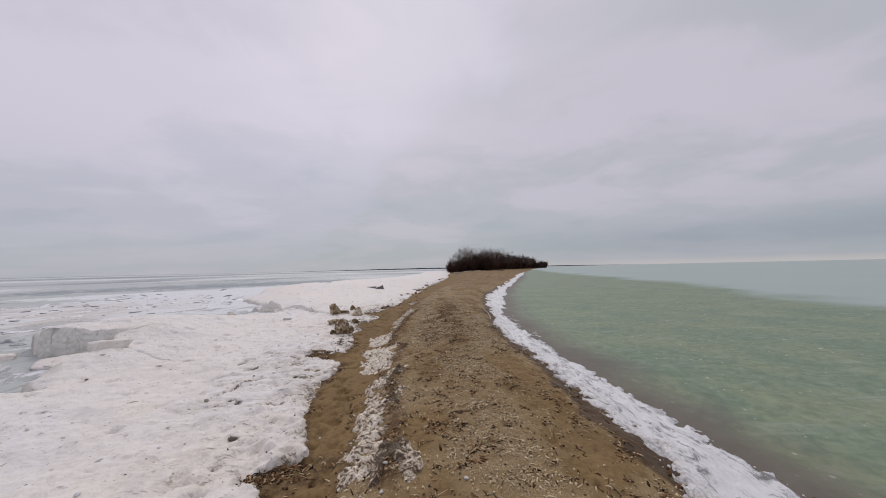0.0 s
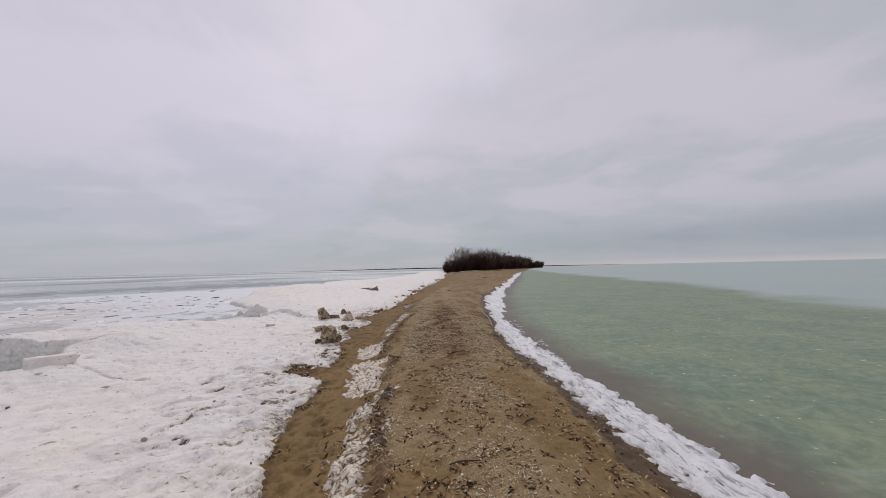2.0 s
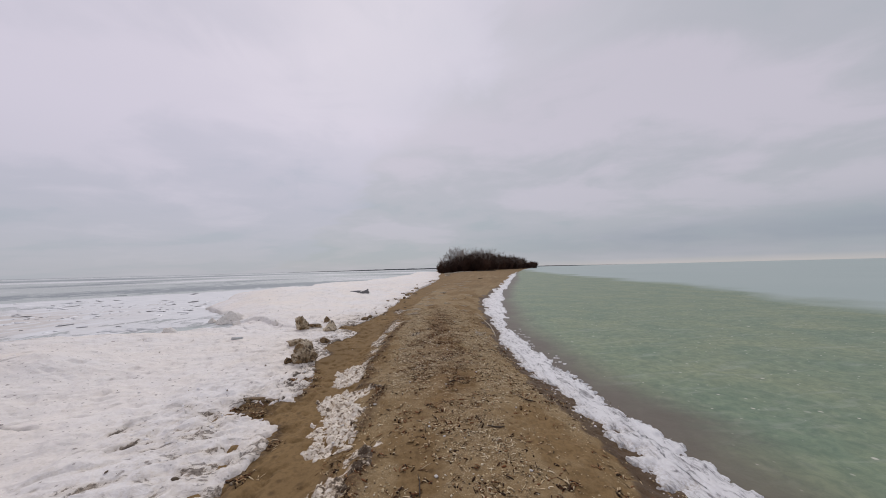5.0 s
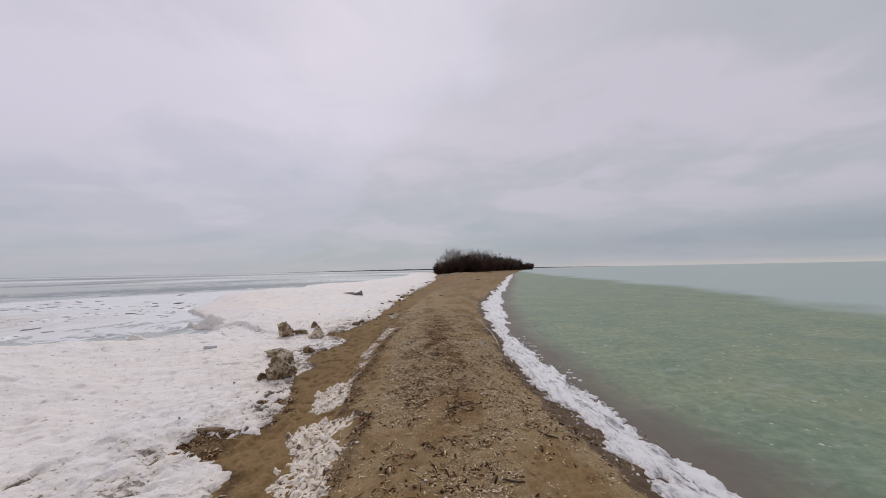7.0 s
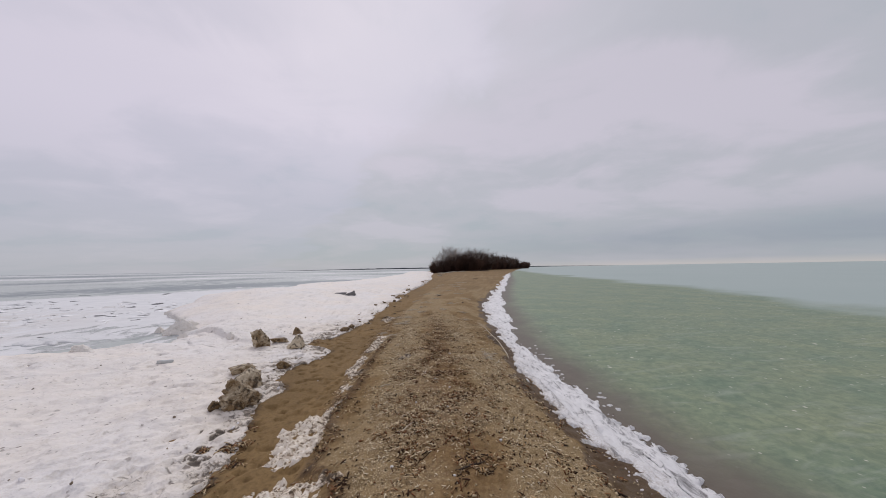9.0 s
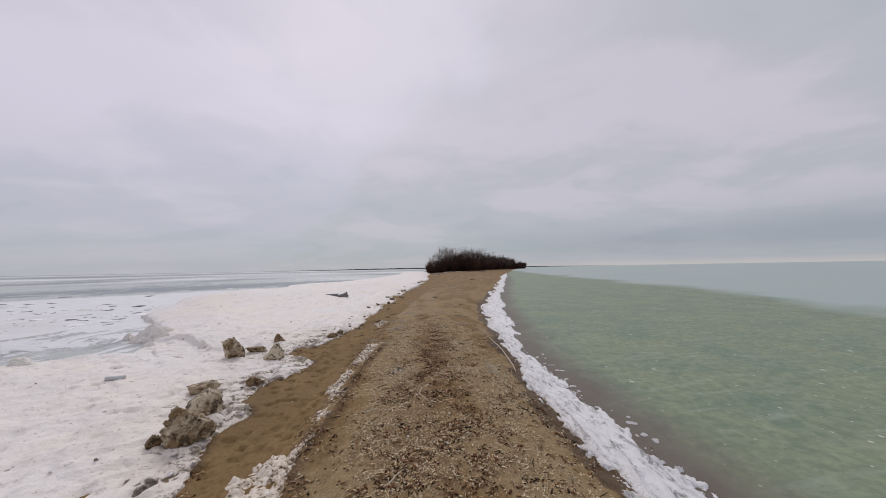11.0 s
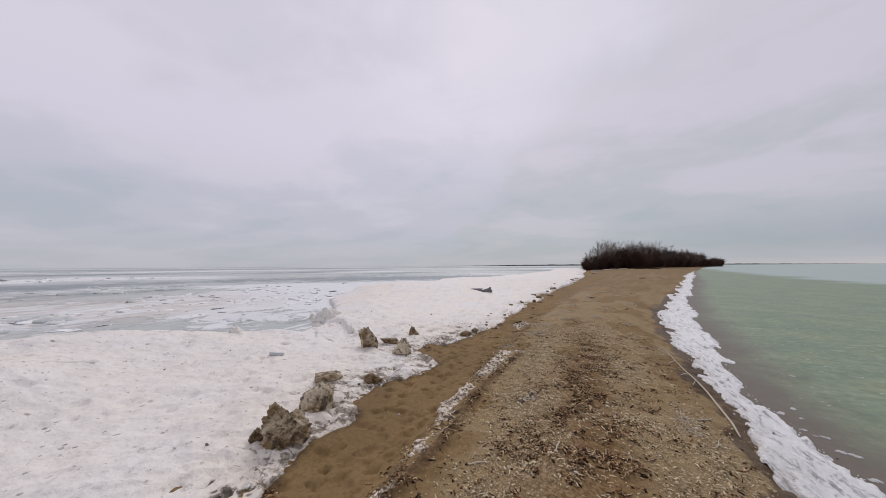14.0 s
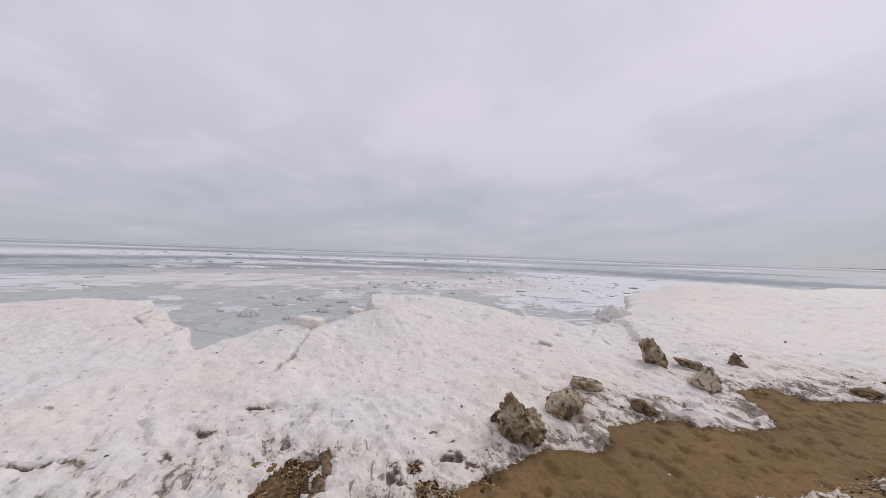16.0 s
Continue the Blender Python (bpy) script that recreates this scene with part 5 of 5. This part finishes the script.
def build_litter():
    rng = np.random.RandomState(12)
    v = np.array([(-1, -1, 0), (0, -1.2, 0.5), (1, -0.7, 0.1), (1.1, 0.6, 0.2), (0, 1.1, 0.6), (-1, 0.9, 0), (0, 0, 0.15), (0, 0, 1.1)], float)
    f = np.array([(0, 1, 7), (1, 2, 7), (2, 3, 7), (3, 4, 7), (4, 5, 7), (5, 0, 7), (1, 0, 6), (2, 1, 6), (3, 2, 6), (4, 3, 6), (5, 4, 6), (0, 5, 6)])
    n = 60000
    y, x = 1.4 + 17 * rng.rand(n), rng.uniform(-1.3, 2.3, n)
    u = ground_base(x, y)[1]
    clump = np.clip(0.36 + 1.3 * fbm(x * 3.4, y * 3.4, 4, 23, 0.75), 0, 1)
    dens = np.clip(wrack_at(x, y) * clump + 0.16 * clump ** 2 + 1.3 * ridge_at(x, y) * clump + 0.50 * np.exp(-((u - 0.25) / 0.03) ** 2) * clump, 0, 1)
    ok = rng.rand(n) < dens
    x, y = x[ok], y[ok]
    n = len(x)
    # small dark clots of leaves all over the gravel
    c = 900
    cy, cx = 1.6 + 14.5 * rng.rand(c), rng.uniform(-0.6, 2.25, c)
    ok = (rng.rand(c) < 0.35 + 0.65 * sstep(-0.2, 0.5, fbm(cx * 1.1, cy * 1.1, 2, 25))) & (ground_base(cx, cy)[1] < 0.97)
    many = rng.randint(3, 15, c) * ok
    cx, cy, cr = np.repeat(cx, many), np.repeat(cy, many), np.repeat(rng.uniform(0.015, 0.05, c), many)
    x, y = np.r_[x, cx + cr * rng.normal(size=len(cx))], np.r_[y, cy + 0.8 * cr * rng.normal(size=len(cx))]
    q = 44000
    qy, qx = rng.uniform(7.5, 15.0, q), rng.uniform(-0.4, 1.5, q)
    qc = np.clip(0.35 + 1.4 * fbm(qx * 3.4, qy * 3.4, 3, 23, 0.6), 0, 1)
    ok = rng.rand(q) < wrack_at(qx, qy) * qc * 0.55
    x, y = np.r_[x, qx[ok]], np.r_[y, qy[ok]]
    for cx, cy, cr, cn in [(-2.5, 7.72, 0.22, 260), (-2.75, 7.5, 0.10, 90), (-2.36, 8.56, 0.06, 110), (-2.14, 8.62, 0.10, 190), (-1.78, 3.18, 0.26, 330), (-1.45, 3.25, 0.24, 200), (-2.33, 7.25, 0.10, 60), (-2.0, 4.3, 0.06, 40), (-2.0, 7.95, 0.12, 90), (-1.95, 8.35, 0.12, 90), (-2.02, 8.75, 0.10, 70), (-2.15, 9.15, 0.10, 60), (-1.8, 5.8, 0.10, 60), (-1.68, 4.6, 0.10, 60), (-1.75, 6.4, 0.10, 50), (-2.75, 14.2, 0.10, 60), (-1.6, 3.9, 0.1, 60)]:
        x, y = np.r_[x, cx + cr * rng.normal(size=cn) * 0.6], np.r_[y, cy + cr * rng.normal(size=cn) * 0.6]
    b = bank_z(x[None], y[None])
    ok = (b[1][0] < 0.03) | (np.hypot(x + 2.36, y - 8.56) < 0.07) | (np.hypot(x + 2.14, y - 8.62) < 0.12)
    x, y, n, b = x[ok], y[ok], int(ok.sum()), [q[:, ok] for q in b]
    lie = np.maximum(ground_z(x, y), np.where(b[1][0] > 0, b[0][0], -1))
    s = np.stack([0.009 + 0.034 * rng.rand(n) ** 2.0, rng.uniform(0.004, 0.010, n), rng.uniform(0.004, 0.012, n)], 1)
    straw = rng.rand(n) < 0.22
    s[straw] = np.stack([rng.uniform(0.03, 0.07, straw.sum()), rng.uniform(0.0022, 0.004, straw.sum()), rng.uniform(0.002, 0.005, straw.sum())], 1)
    me = tile_mesh("beach_litter", (v, f), (tumbled(rng, n, s, 0.3), np.stack([x, y, lie + 0.004], 1)), M_LITTER)
    tagged(new("beach_litter", me), "dark strand line of dry leaves, reeds and twigs", "beach litter", kind="stuff")


def build_straw():
    """Pale broken reed stalks strewn thick in lanes over the gravel, some with a kink."""
    rng = np.random.RandomState(14)
    v = np.array([(-1, -1, 0.2), (-1, 1, 0.2), (0, -1.2, 0.9), (0, 1.2, 0.9), (1, -0.9, 0.1), (1, 0.9, 0.1), (-0.95, 0, 1.4), (0.05, 0, 2.3), (0.95, 0, 1.2)], float)
    v[:, 1] += 1.6 * v[:, 0] ** 2
    f = np.array([(0, 2, 7), (0, 7, 6), (2, 4, 8), (2, 8, 7), (1, 6, 7), (1, 7, 3), (3, 7, 8), (3, 8, 5), (0, 6, 1), (4, 5, 8)])
    n = 60000
    y, x = 1.4 + 14 * rng.rand(n), rng.uniform(-1.2, 2.1, n)
    u = ground_base(x, y)[1]
    clump = np.clip(0.10 + 1.5 * fbm(x * 4.5 + 7, y * 4.5, 4, 27, 0.7), 0, 1)
    dens = sstep(0.20, 0.28, u) * sstep(0.96, 0.85, u) * clump * np.clip(0.9 * (shells_at(x, y) - 0.25) + 0.55 * wrack_at(x, y), 0.02, 1)
    ok = rng.rand(n) < dens
    x, y, n = x[ok], y[ok], int(ok.sum())
    s = np.stack([0.008 + 0.024 * rng.rand(n) ** 1.6, rng.uniform(0.0022, 0.0045, n), rng.uniform(0.002, 0.006, n)], 1)
    me = tile_mesh("reed_straw", (v, f), (tumbled(rng, n, s, 0.25), np.stack([x, y, ground_z(x, y) + 0.004], 1)), M_STRAW)
    tagged(new("reed_straw", me), "pale broken reed stalks strewn over the gravel", "reed straw", kind="stuff")


def build_crumbs():
    """Small broken bits of ice on the snow and along the ragged edges."""
    rng = np.random.RandomState(13)
    v, f = ICO1[0] * np.array([1, 0.8, 0.6]), ICO1[1]
    n = 9000
    x, y = rng.uniform(-8, -1.2, n), 1.5 + 17 * rng.rand(n)
    z, ds, dl = [q[0] for q in bank_z(x[None], y[None])]
    want = np.where(ds > 0, 0.55 * np.exp(-ds / 0.5) + 0.03, 0.5 * np.exp(ds / 0.05)) * (ds > -0.2) * (dl > 0.3)
    ok = rng.rand(n) < want * np.clip(0.5 + fbm(x * 1.4, y * 1.4, 2, 97), 0.1, 1)
    x, y, z = x[ok], y[ok], np.maximum(z[ok], ground_z(x[ok], y[ok]))
    n = len(x)
    s = (0.007 + 0.03 * rng.rand(n) ** 3)[:, None] * rng.uniform(0.7, 1.3, (n, 3))
    m = 700
    yy = 1.5 + 18 * rng.rand(m)
    xi, xo = east(yy), np.interp(yy, OUT_Y, OUT_X)
    xx = np.where(rng.rand(m) < 0.5, xi + rng.normal(size=m) * 0.05, xo + np.abs(rng.normal(size=m)) * 0.04 - 0.03)
    zz = np.maximum(ground_z(xx, yy), 0.0)
    x, y, z, n = np.r_[x, xx], np.r_[y, yy], np.r_[z, zz], n + m
    s = np.concatenate([s, (0.005 + 0.016 * rng.rand(m) ** 2)[:, None] * rng.uniform(0.7, 1.3, (m, 3))])
    me = tile_mesh("ice_crumbs", (v, f), (tumbled(rng, n, s, 0.5), np.stack([x, y, z + 0.2 * s[:, 2]], 1)), M_CRUMB)
    tagged(new("ice_crumbs", me), "small broken crumbs of stained ice on the bank", "ice crumbs", kind="stuff")


def tube(path, radii, sides=6):
    """Vertices and triangles of a tapered tube along a path."""
    path = np.asarray(path, float)
    v, f = [], []
    t = np.gradient(path, axis=0)
    t /= np.linalg.norm(t, axis=1)[:, None] + 1e-9
    for p, d, r in zip(path, t, radii):
        a = np.cross(d, (0.31, 0.17, 0.93) if abs(d[2]) < 0.8 else (1, 0.1, 0))
        a /= np.linalg.norm(a)
        b = np.cross(d, a)
        for k in range(sides):
            w = 2 * np.pi * k / sides
            v.append(p + r * (math.cos(w) * a + math.sin(w) * b))
    for i in range(len(path) - 1):
        for k in range(sides):
            q = (k + 1) % sides
            f += [(i * sides + k, i * sides + q, (i + 1) * sides + q), (i * sides + k, (i + 1) * sides + q, (i + 1) * sides + k)]
    return v, f


def join(pieces):
    V, Fc, n = [], [], 0
    for v, f in pieces:
        V += list(v)
        Fc += [tuple(i + n for i in t) for t in f]
        n += len(v)
    return V, Fc


def ground_at(x, y):
    return float(ground_z(np.array([[x]]), np.array([[y]]))[0, 0])


def build_stick():
    pts = [(2.56, 15.55), (2.53, 15.1), (2.47, 14.6), (2.45, 14.1), (2.47, 13.6), (2.45, 13.1), (2.40, 12.6), (2.33, 12.05), (2.28, 11.75)]
    path = [(x, y, max(ground_at(x, y), 0.02) + 0.03 + 0.012 * math.sin(3 * i)) for i, (x, y) in enumerate(pts)]
    root = new("driftwood_stick")
    part("stem", mesh_from("stem", *tube(path, [0.004, 0.007, 0.009, 0.010, 0.012, 0.013, 0.014, 0.014, 0.009], 7), M_STICK), root)
    tagged(root, "long bent bleached stick lying beside the ice fringe", "driftwood")
    for a, b, r in [((2.47, 14.6), (2.26, 14.30), 0.010), ((2.45, 13.9), (2.28, 13.70), 0.010), ((2.53, 15.1), (2.32, 15.5), 0.009), ((2.56, 15.5), (2.40, 15.9), 0.007), ((2.47, 13.6), (2.33, 13.3), 0.008)]:
        p0, p1 = (*a, ground_at(*a) + 0.04), (*b, ground_at(*b) + 0.03)
        part("side_branch", mesh_from("side_branch", *tube([p0, tuple((u + w) / 2 + 0.01 for u, w in zip(p0, p1)), p1], [r, r * 0.8, r * 0.4], 6), M_STICK), root)


def build_twigs():
    rng = np.random.RandomState(14)
    spots = [(0.62, 7.65, 0.30, 20, 0), (1.36, 8.6, 0.18, 70, 0), (0.35, 3.9, 0.28, 10, 0), (1.9, 11.3, 0.34, 60, 1), (2.0, 11.9, 0.26, 40, 1), (-0.02, 8.5, 0.30, 55, 1),
             (1.75, 9.9, 0.22, 120, 0), (0.9, 6.1, 0.2, 160, 0), (1.2, 4.6, 0.22, 30, 0), (-1.35, 15.9, 0.5, 15, 0), (-0.95, 16.8, 0.34, 5, 0), (-0.55, 20.5, 0.5, 10, 0), (0.2, 22, 0.4, 0, 0),
             (0.3, 10.4, 0.26, 80, 1), (1.55, 6.9, 0.25, 140, 0), (-0.4, 9.9, 0.16, 30, 1), (0.0, 5.2, 0.24, 95, 0), (1.1, 13.2, 0.3, 25, 0)]
    for x, y, ln, turn, pale in spots:
        a = radians(turn)
        path = []
        for t in np.linspace(-0.5, 0.5, 5):
            px, py = x + t * ln * math.cos(a) + rng.uniform(-0.012, 0.012), y + t * ln * math.sin(a) + rng.uniform(-0.012, 0.012)
            path.append((px, py, ground_at(px, py) + 0.012))
        r = rng.uniform(0.006, 0.011)
        ob = new("twig", mesh_from("twig", *tube(path, [r * 0.5, r, r, r * 0.8, r * 0.4], 5), M_STICK if pale else M_DRIFT))
        tagged(ob, "pale dry twig on the gravel" if pale else "dark wet twig on the beach", "twig", "twigs on the beach")


def build_reeds():
    rng = np.random.RandomState(16)
    for x, y, r in [(-0.35, 15.9, 0.30), (-0.1, 17.2, 0.28), (0.5, 18.5, 0.3), (0.1, 19.6, 0.3), (1.5, 19.0, 0.25), (0.9, 22.5, 0.35), (2.2, 21.5, 0.3), (1.9, 27, 0.4), (3.0, 31, 0.5), (0.3, 24.5, 0.35), (4.6, 40, 0.6), (6.2, 44, 0.6), (3.6, 42, 0.5), (-0.15, 16.2, 0.16), (2.3, 18.2, 0.18), (2.05, 16.3, 0.16), (1.76, 11.7, 0.16), (1.72, 11.4, 0.12), (4.5, 35.7, 0.5), (4.3, 32.2, 0.4), (3.4, 27.5, 0.35), (3.4, 24.0, 0.3),
                    (1.6, 24.5, 0.3), (2.6, 36, 0.4), (-0.5, 13.9, 0.15), (0.6, 20.5, 0.25), (1.2, 29, 0.4), (-0.85, 14.6, 0.16), (-0.55, 17.5, 0.22)]:
        stems = []
        for _ in range(26):
            a, px, py, ln = rng.uniform(0, 6.28), x + rng.normal() * r * 0.5, y + rng.normal() * r * 0.5, r * rng.uniform(0.3, 0.9)
            path = [(px + t * ln * math.cos(a), py + t * ln * math.sin(a), ground_at(px, py) + 0.008 + 0.03 * rng.rand()) for t in (-0.5, 0, 0.5)]
            stems.append(tube(path, [0.002 + 0.006 * r, 0.003 + 0.010 * r, 0.002 + 0.004 * r], 4))
        tagged(new("reed_clump", mesh_from("reed_clump", *join(stems), M_STICK)), "clump of pale dry reeds washed onto the beach", "reeds", "reed clumps on the beach", "stuff")


def build_driftwood():
    rng = np.random.RandomState(17)
    spots = [(-1.08, 18.6, 0.36, 40, 0.022, 0), (1.95, 26.2, 0.3, 5, 0.025, 0), (10.1, 53.5, 0.8, 10, 0.05, 0), (-0.75, 19.6, 0.26, 65, 0.02, 0), (-0.9, 22.5, 0.3, 70, 0.025, 0), (2.9, 22.0, 0.22, 50, 0.018, 0), (4.6, 30, 0.3, 8, 0.02, 0),
             (9.5, 104, 2.5, 160, 0.13, 1), (13.7, 119, 3.5, 5, 0.16, 1), (15.5, 123, 4.0, 12, 0.18, 1), (19.0, 122, 3.0, 170, 0.15, 1), (11.0, 122, 3.0, 20, 0.16, 1), (24, 123, 3.4, 4, 0.16, 0), (28, 124, 4.0, 175, 0.18, 0), (7.5, 86, 1.6, 30, 0.12, 1)]
    for x, y, ln, turn, r, pale in spots:
        a = radians(turn)
        path = []
        for t in np.linspace(-0.5, 0.5, 6):
            px, py = x + t * ln * math.cos(a), y + t * ln * math.sin(a) + rng.normal() * 0.03 * ln
            path.append((px, py, ground_at(px, py) + r * 0.7 + (0.25 * r * rng.rand())))
        tagged(new("driftwood_log", mesh_from("driftwood_log", *tube(path, [r * 0.6, r, r * 0.95, r * 0.9, r * 0.8, r * 0.45], 7), M_STICK if pale else M_DRIFT)),
               "bleached driftwood log near the trees" if pale else "dark waterlogged piece of driftwood on the sand", "driftwood", "driftwood on the beach")


def build_stones():
    rng = np.random.RandomState(15)
    fixed = [(-0.62, 6.95, 0.05), (-0.98, 6.6, 0.05), (-1.02, 6.95, 0.04), (-1.0, 6.2, 0.045), (-0.42, 2.95, 0.05), (-1.32, 3.9, 0.035), (0.88, 11.55, 0.05), (0.15, 5.3, 0.04), (-1.42, 9.2, 0.035), (-1.75, 10.9, 0.03)]
    spots = fixed + [(rng.uniform(-0.7, 2.0), rng.uniform(2.5, 15), rng.uniform(0.022, 0.045)) for _ in range(34)]
    kinds = [chunk_mesh("pale_stone", (1, 0.8, 0.5), 200 + k, M_STONE, 7, 0.06, ico(2)) for k in range(5)]
    for k, (x, y, s) in enumerate(spots):
        ob = new("pale_stone", kinds[k % 5])
        ob.matrix_world = pose(x, y, ground_at(x, y) - 0.1 * s + (0.03 if k in (1, 2, 3) else 0), 0, 0, 50 * k) @ Matrix.Diagonal((s, s, s, 1))
        tagged(ob, "small pale stone on the beach", "stone", "pale stones on the beach")


build_pebbles()
build_litter()
build_straw()
build_crumbs()
build_stick()
build_twigs()
build_reeds()
build_driftwood()
build_stones()

# ---- the wooded end of the spit ----


def grow(rng, base, heading, length, radius, depth, out, twigs, lean=0.34, kids=(3, 5), rise=0.05):
    """A limb with its branches; the finest go to twigs."""
    n = (2, 3, 4, 5, 5)[depth]
    p, d = np.array(base, float), np.array(heading, float)
    path = [p.copy()]
    for _ in range(n):
        d = d + rng.normal(size=3) * 0.13 + np.array([0, 0, rise])
        d /= np.linalg.norm(d)
        p = p + d * length / n
        path.append(p.copy())
    radii = np.linspace(radius, radius * 0.45, n + 1)
    (out if depth > 1 else twigs).append(tube(path, radii, 4 if depth > 1 else 3))
    if depth == 0:
        return
    for _ in range(rng.randint(*kids) + (1 if depth > 2 else 0)):
        k = rng.randint(max(1, n // 2), n + 1)
        side = rng.normal(size=3)
        side -= side @ d * d
        side /= np.linalg.norm(side)
        h = d * (1 - lean) + side * rng.uniform(0.5, 1.0) * lean * 2.2
        grow(rng, path[k], h / np.linalg.norm(h), length * rng.uniform(0.5, 0.72), max(radii[k] * 0.7, 0.028), depth - 1, out, twigs, lean, kids, rise)


def tree_kind(seed, height, pale):
    rng = np.random.RandomState(seed)
    limbs, twigs = [], []
    for _ in range(1 if pale else rng.randint(1, 4)):
        a = rng.uniform(0, 6.28)
        grow(rng, (0.25 * math.cos(a), 0.25 * math.sin(a), -0.2), (0.16 * math.cos(a), 0.16 * math.sin(a), 1), height * 0.52, height * 0.014, 4, limbs, twigs, 0.24 if pale else 0.36, (3, 5), 0.16 if pale else 0.05)
    tall = 10.0 / max(max(p[2] for p in v) for v, _ in twigs)
    limbs, twigs = [([p * tall for p in v], f) for v, f in limbs], [([p * tall for p in v], f) for v, f in twigs]
    root = tagged(new("tree"), "bare %s deciduous tree in the thicket" % ("pale grey" if pale else "dark brown"), "tree", "trees on the spit")
    part("trunk", mesh_from("trunk", *join(limbs), M_PALE_TWIG if pale else M_TRUNK), root)
    part("crown", mesh_from("crown", *join(twigs), M_PALE_TWIG if pale else M_TWIG), root)
    return root


def shrub_kind(seed, height):
    rng = np.random.RandomState(seed)
    stems = []
    for _ in range(38):
        a, r = rng.uniform(0, 6.28), rng.uniform(0, 1.2)
        b = (r * math.cos(a), r * math.sin(a), -0.2)
        grow(rng, b, (0.30 * math.cos(a) * r, 0.30 * math.sin(a) * r, 1), height * rng.uniform(0.28, 0.5), 0.040, 2, stems, stems, 0.46, (4, 8), 0.10)
    V, Fc = join(stems)
    V = np.array(V)
    V[:, 2] *= 5.0 / np.percentile(V[:, 2], 97)
    return tagged(new("shrub", mesh_from("shrub", V, Fc, M_SHRUB)), "dense dark leafless shrub at the wood's edge", "shrub", "shrubs on the spit")


def build_wood():
    rng = np.random.RandomState(21)
    trees = [tree_kind(300 + k, 10.0, k < 2) for k in range(6)]
    shrubs = [shrub_kind(400 + k, 5.0) for k in range(5)]
    used = set()

    def place(kinds, x, y, s):
        z = ground_at(x, y) - 0.05
        k = rng.randint(len(kinds))
        m = pose(x, y, max(z, 0.0), 0, 0, rng.uniform(0, 360)) @ Matrix.Diagonal((s * rng.uniform(0.9, 1.25), s * rng.uniform(0.9, 1.25), s, 1))
        if kinds[k].name not in used:
            used.add(kinds[k].name)
            kinds[k].matrix_world = m
        else:
            c = copy_thing(kinds[k], Matrix())
            c.matrix_basis = m

    # the wood's outline: bearing (degrees right of ahead), distance of its edge, height of its top in degrees
    B = [3.8, 4.5, 5.6, 7, 8.5, 10, 11.5, 13, 14.5, 16, 17.3, 18.3, 19.2, 20.0, 20.8]
    D = [133, 130, 128, 128, 130, 133, 138, 158, 190, 230, 270, 320, 370, 410, 430]
    H = [1.6, 1.95, 2.35, 2.8, 3.2, 3.4, 3.3, 3.0, 2.75, 2.4, 2.4, 2.0, 1.3, 1.6, 1.3]

    def on(bearing, back, reach, kinds, tops):
        d = np.interp(bearing, B, D) + back
        h = d * math.tan(radians(float(np.interp(bearing, B, H)) * reach)) + 1.2
        a = radians(bearing)
        place(kinds, d * math.sin(a), d * math.cos(a), h / tops)

    for k in range(150):
        b = B[0] + (B[-1] - B[0]) * ((k + rng.rand()) / 150)
        lobe = 0.58 + 0.12 * math.sin(3.1 * b + 1.0) + 0.08 * math.sin(7.3 * b)
        front = k % 3 == 0
        on(b, rng.uniform(0, 5) if front else rng.uniform(4, 26), lobe * (rng.uniform(0.35, 0.75) if front else rng.uniform(0.70, 0.98)), shrubs, 5.0)
    for k in range(64):
        on(rng.uniform(4.5, 18.5), rng.uniform(3, 30), rng.uniform(0.72, 1.05), trees[2:], 10.0)
    for b, top, back in [(3.7, 2.0, 6), (4.3, 2.7, 8), (4.7, 3.2, 4), (5.6, 3.6, 9), (6.0, 4.3, 5), (6.5, 4.35, 9), (7.2, 3.8, 6), (8.0, 3.7, 10), (10.2, 3.6, 9), (10.9, 3.85, 8), (11.4, 3.75, 9), (12.0, 3.5, 9), (16.6, 2.6, 8)]:
        on(b, back, top / float(np.interp(b, B, H)), trees[:2], 10.0)


def build_far_shores():
    rng = np.random.RandomState(22)
    for x0, x1, y, h in [(-1000, 170, 2300, 8.5), (700, 2300, 3300, 9)]:
        n = 260
        xs = np.linspace(x0, x1, n)
        fade = np.clip((xs - x0) / 800, 0.08, 1) if x0 < 0 else np.clip((x1 - xs) / 900, 0.1, 1)
        top = h * fade * (0.9 + 0.12 * np.array([vnoise(np.array([q / 24.0]), np.array([3.0]), 5)[0] for q in xs]))
        v = [(x, y, -1) for x in xs] + [(x, y + 6, t) for x, t in zip(xs, top)] + [(x, y + 60, -1) for x in xs]
        f = [(k * n + i, k * n + i + 1, (k + 1) * n + i + 1, (k + 1) * n + i) for k in range(2) for i in range(n - 1)]
        tagged(new("far_shore", mesh_from("far_shore", v, f, M_FARWOOD)), "low dark wooded shore on the horizon", "shore", kind="stuff")


build_wood()
build_far_shores()
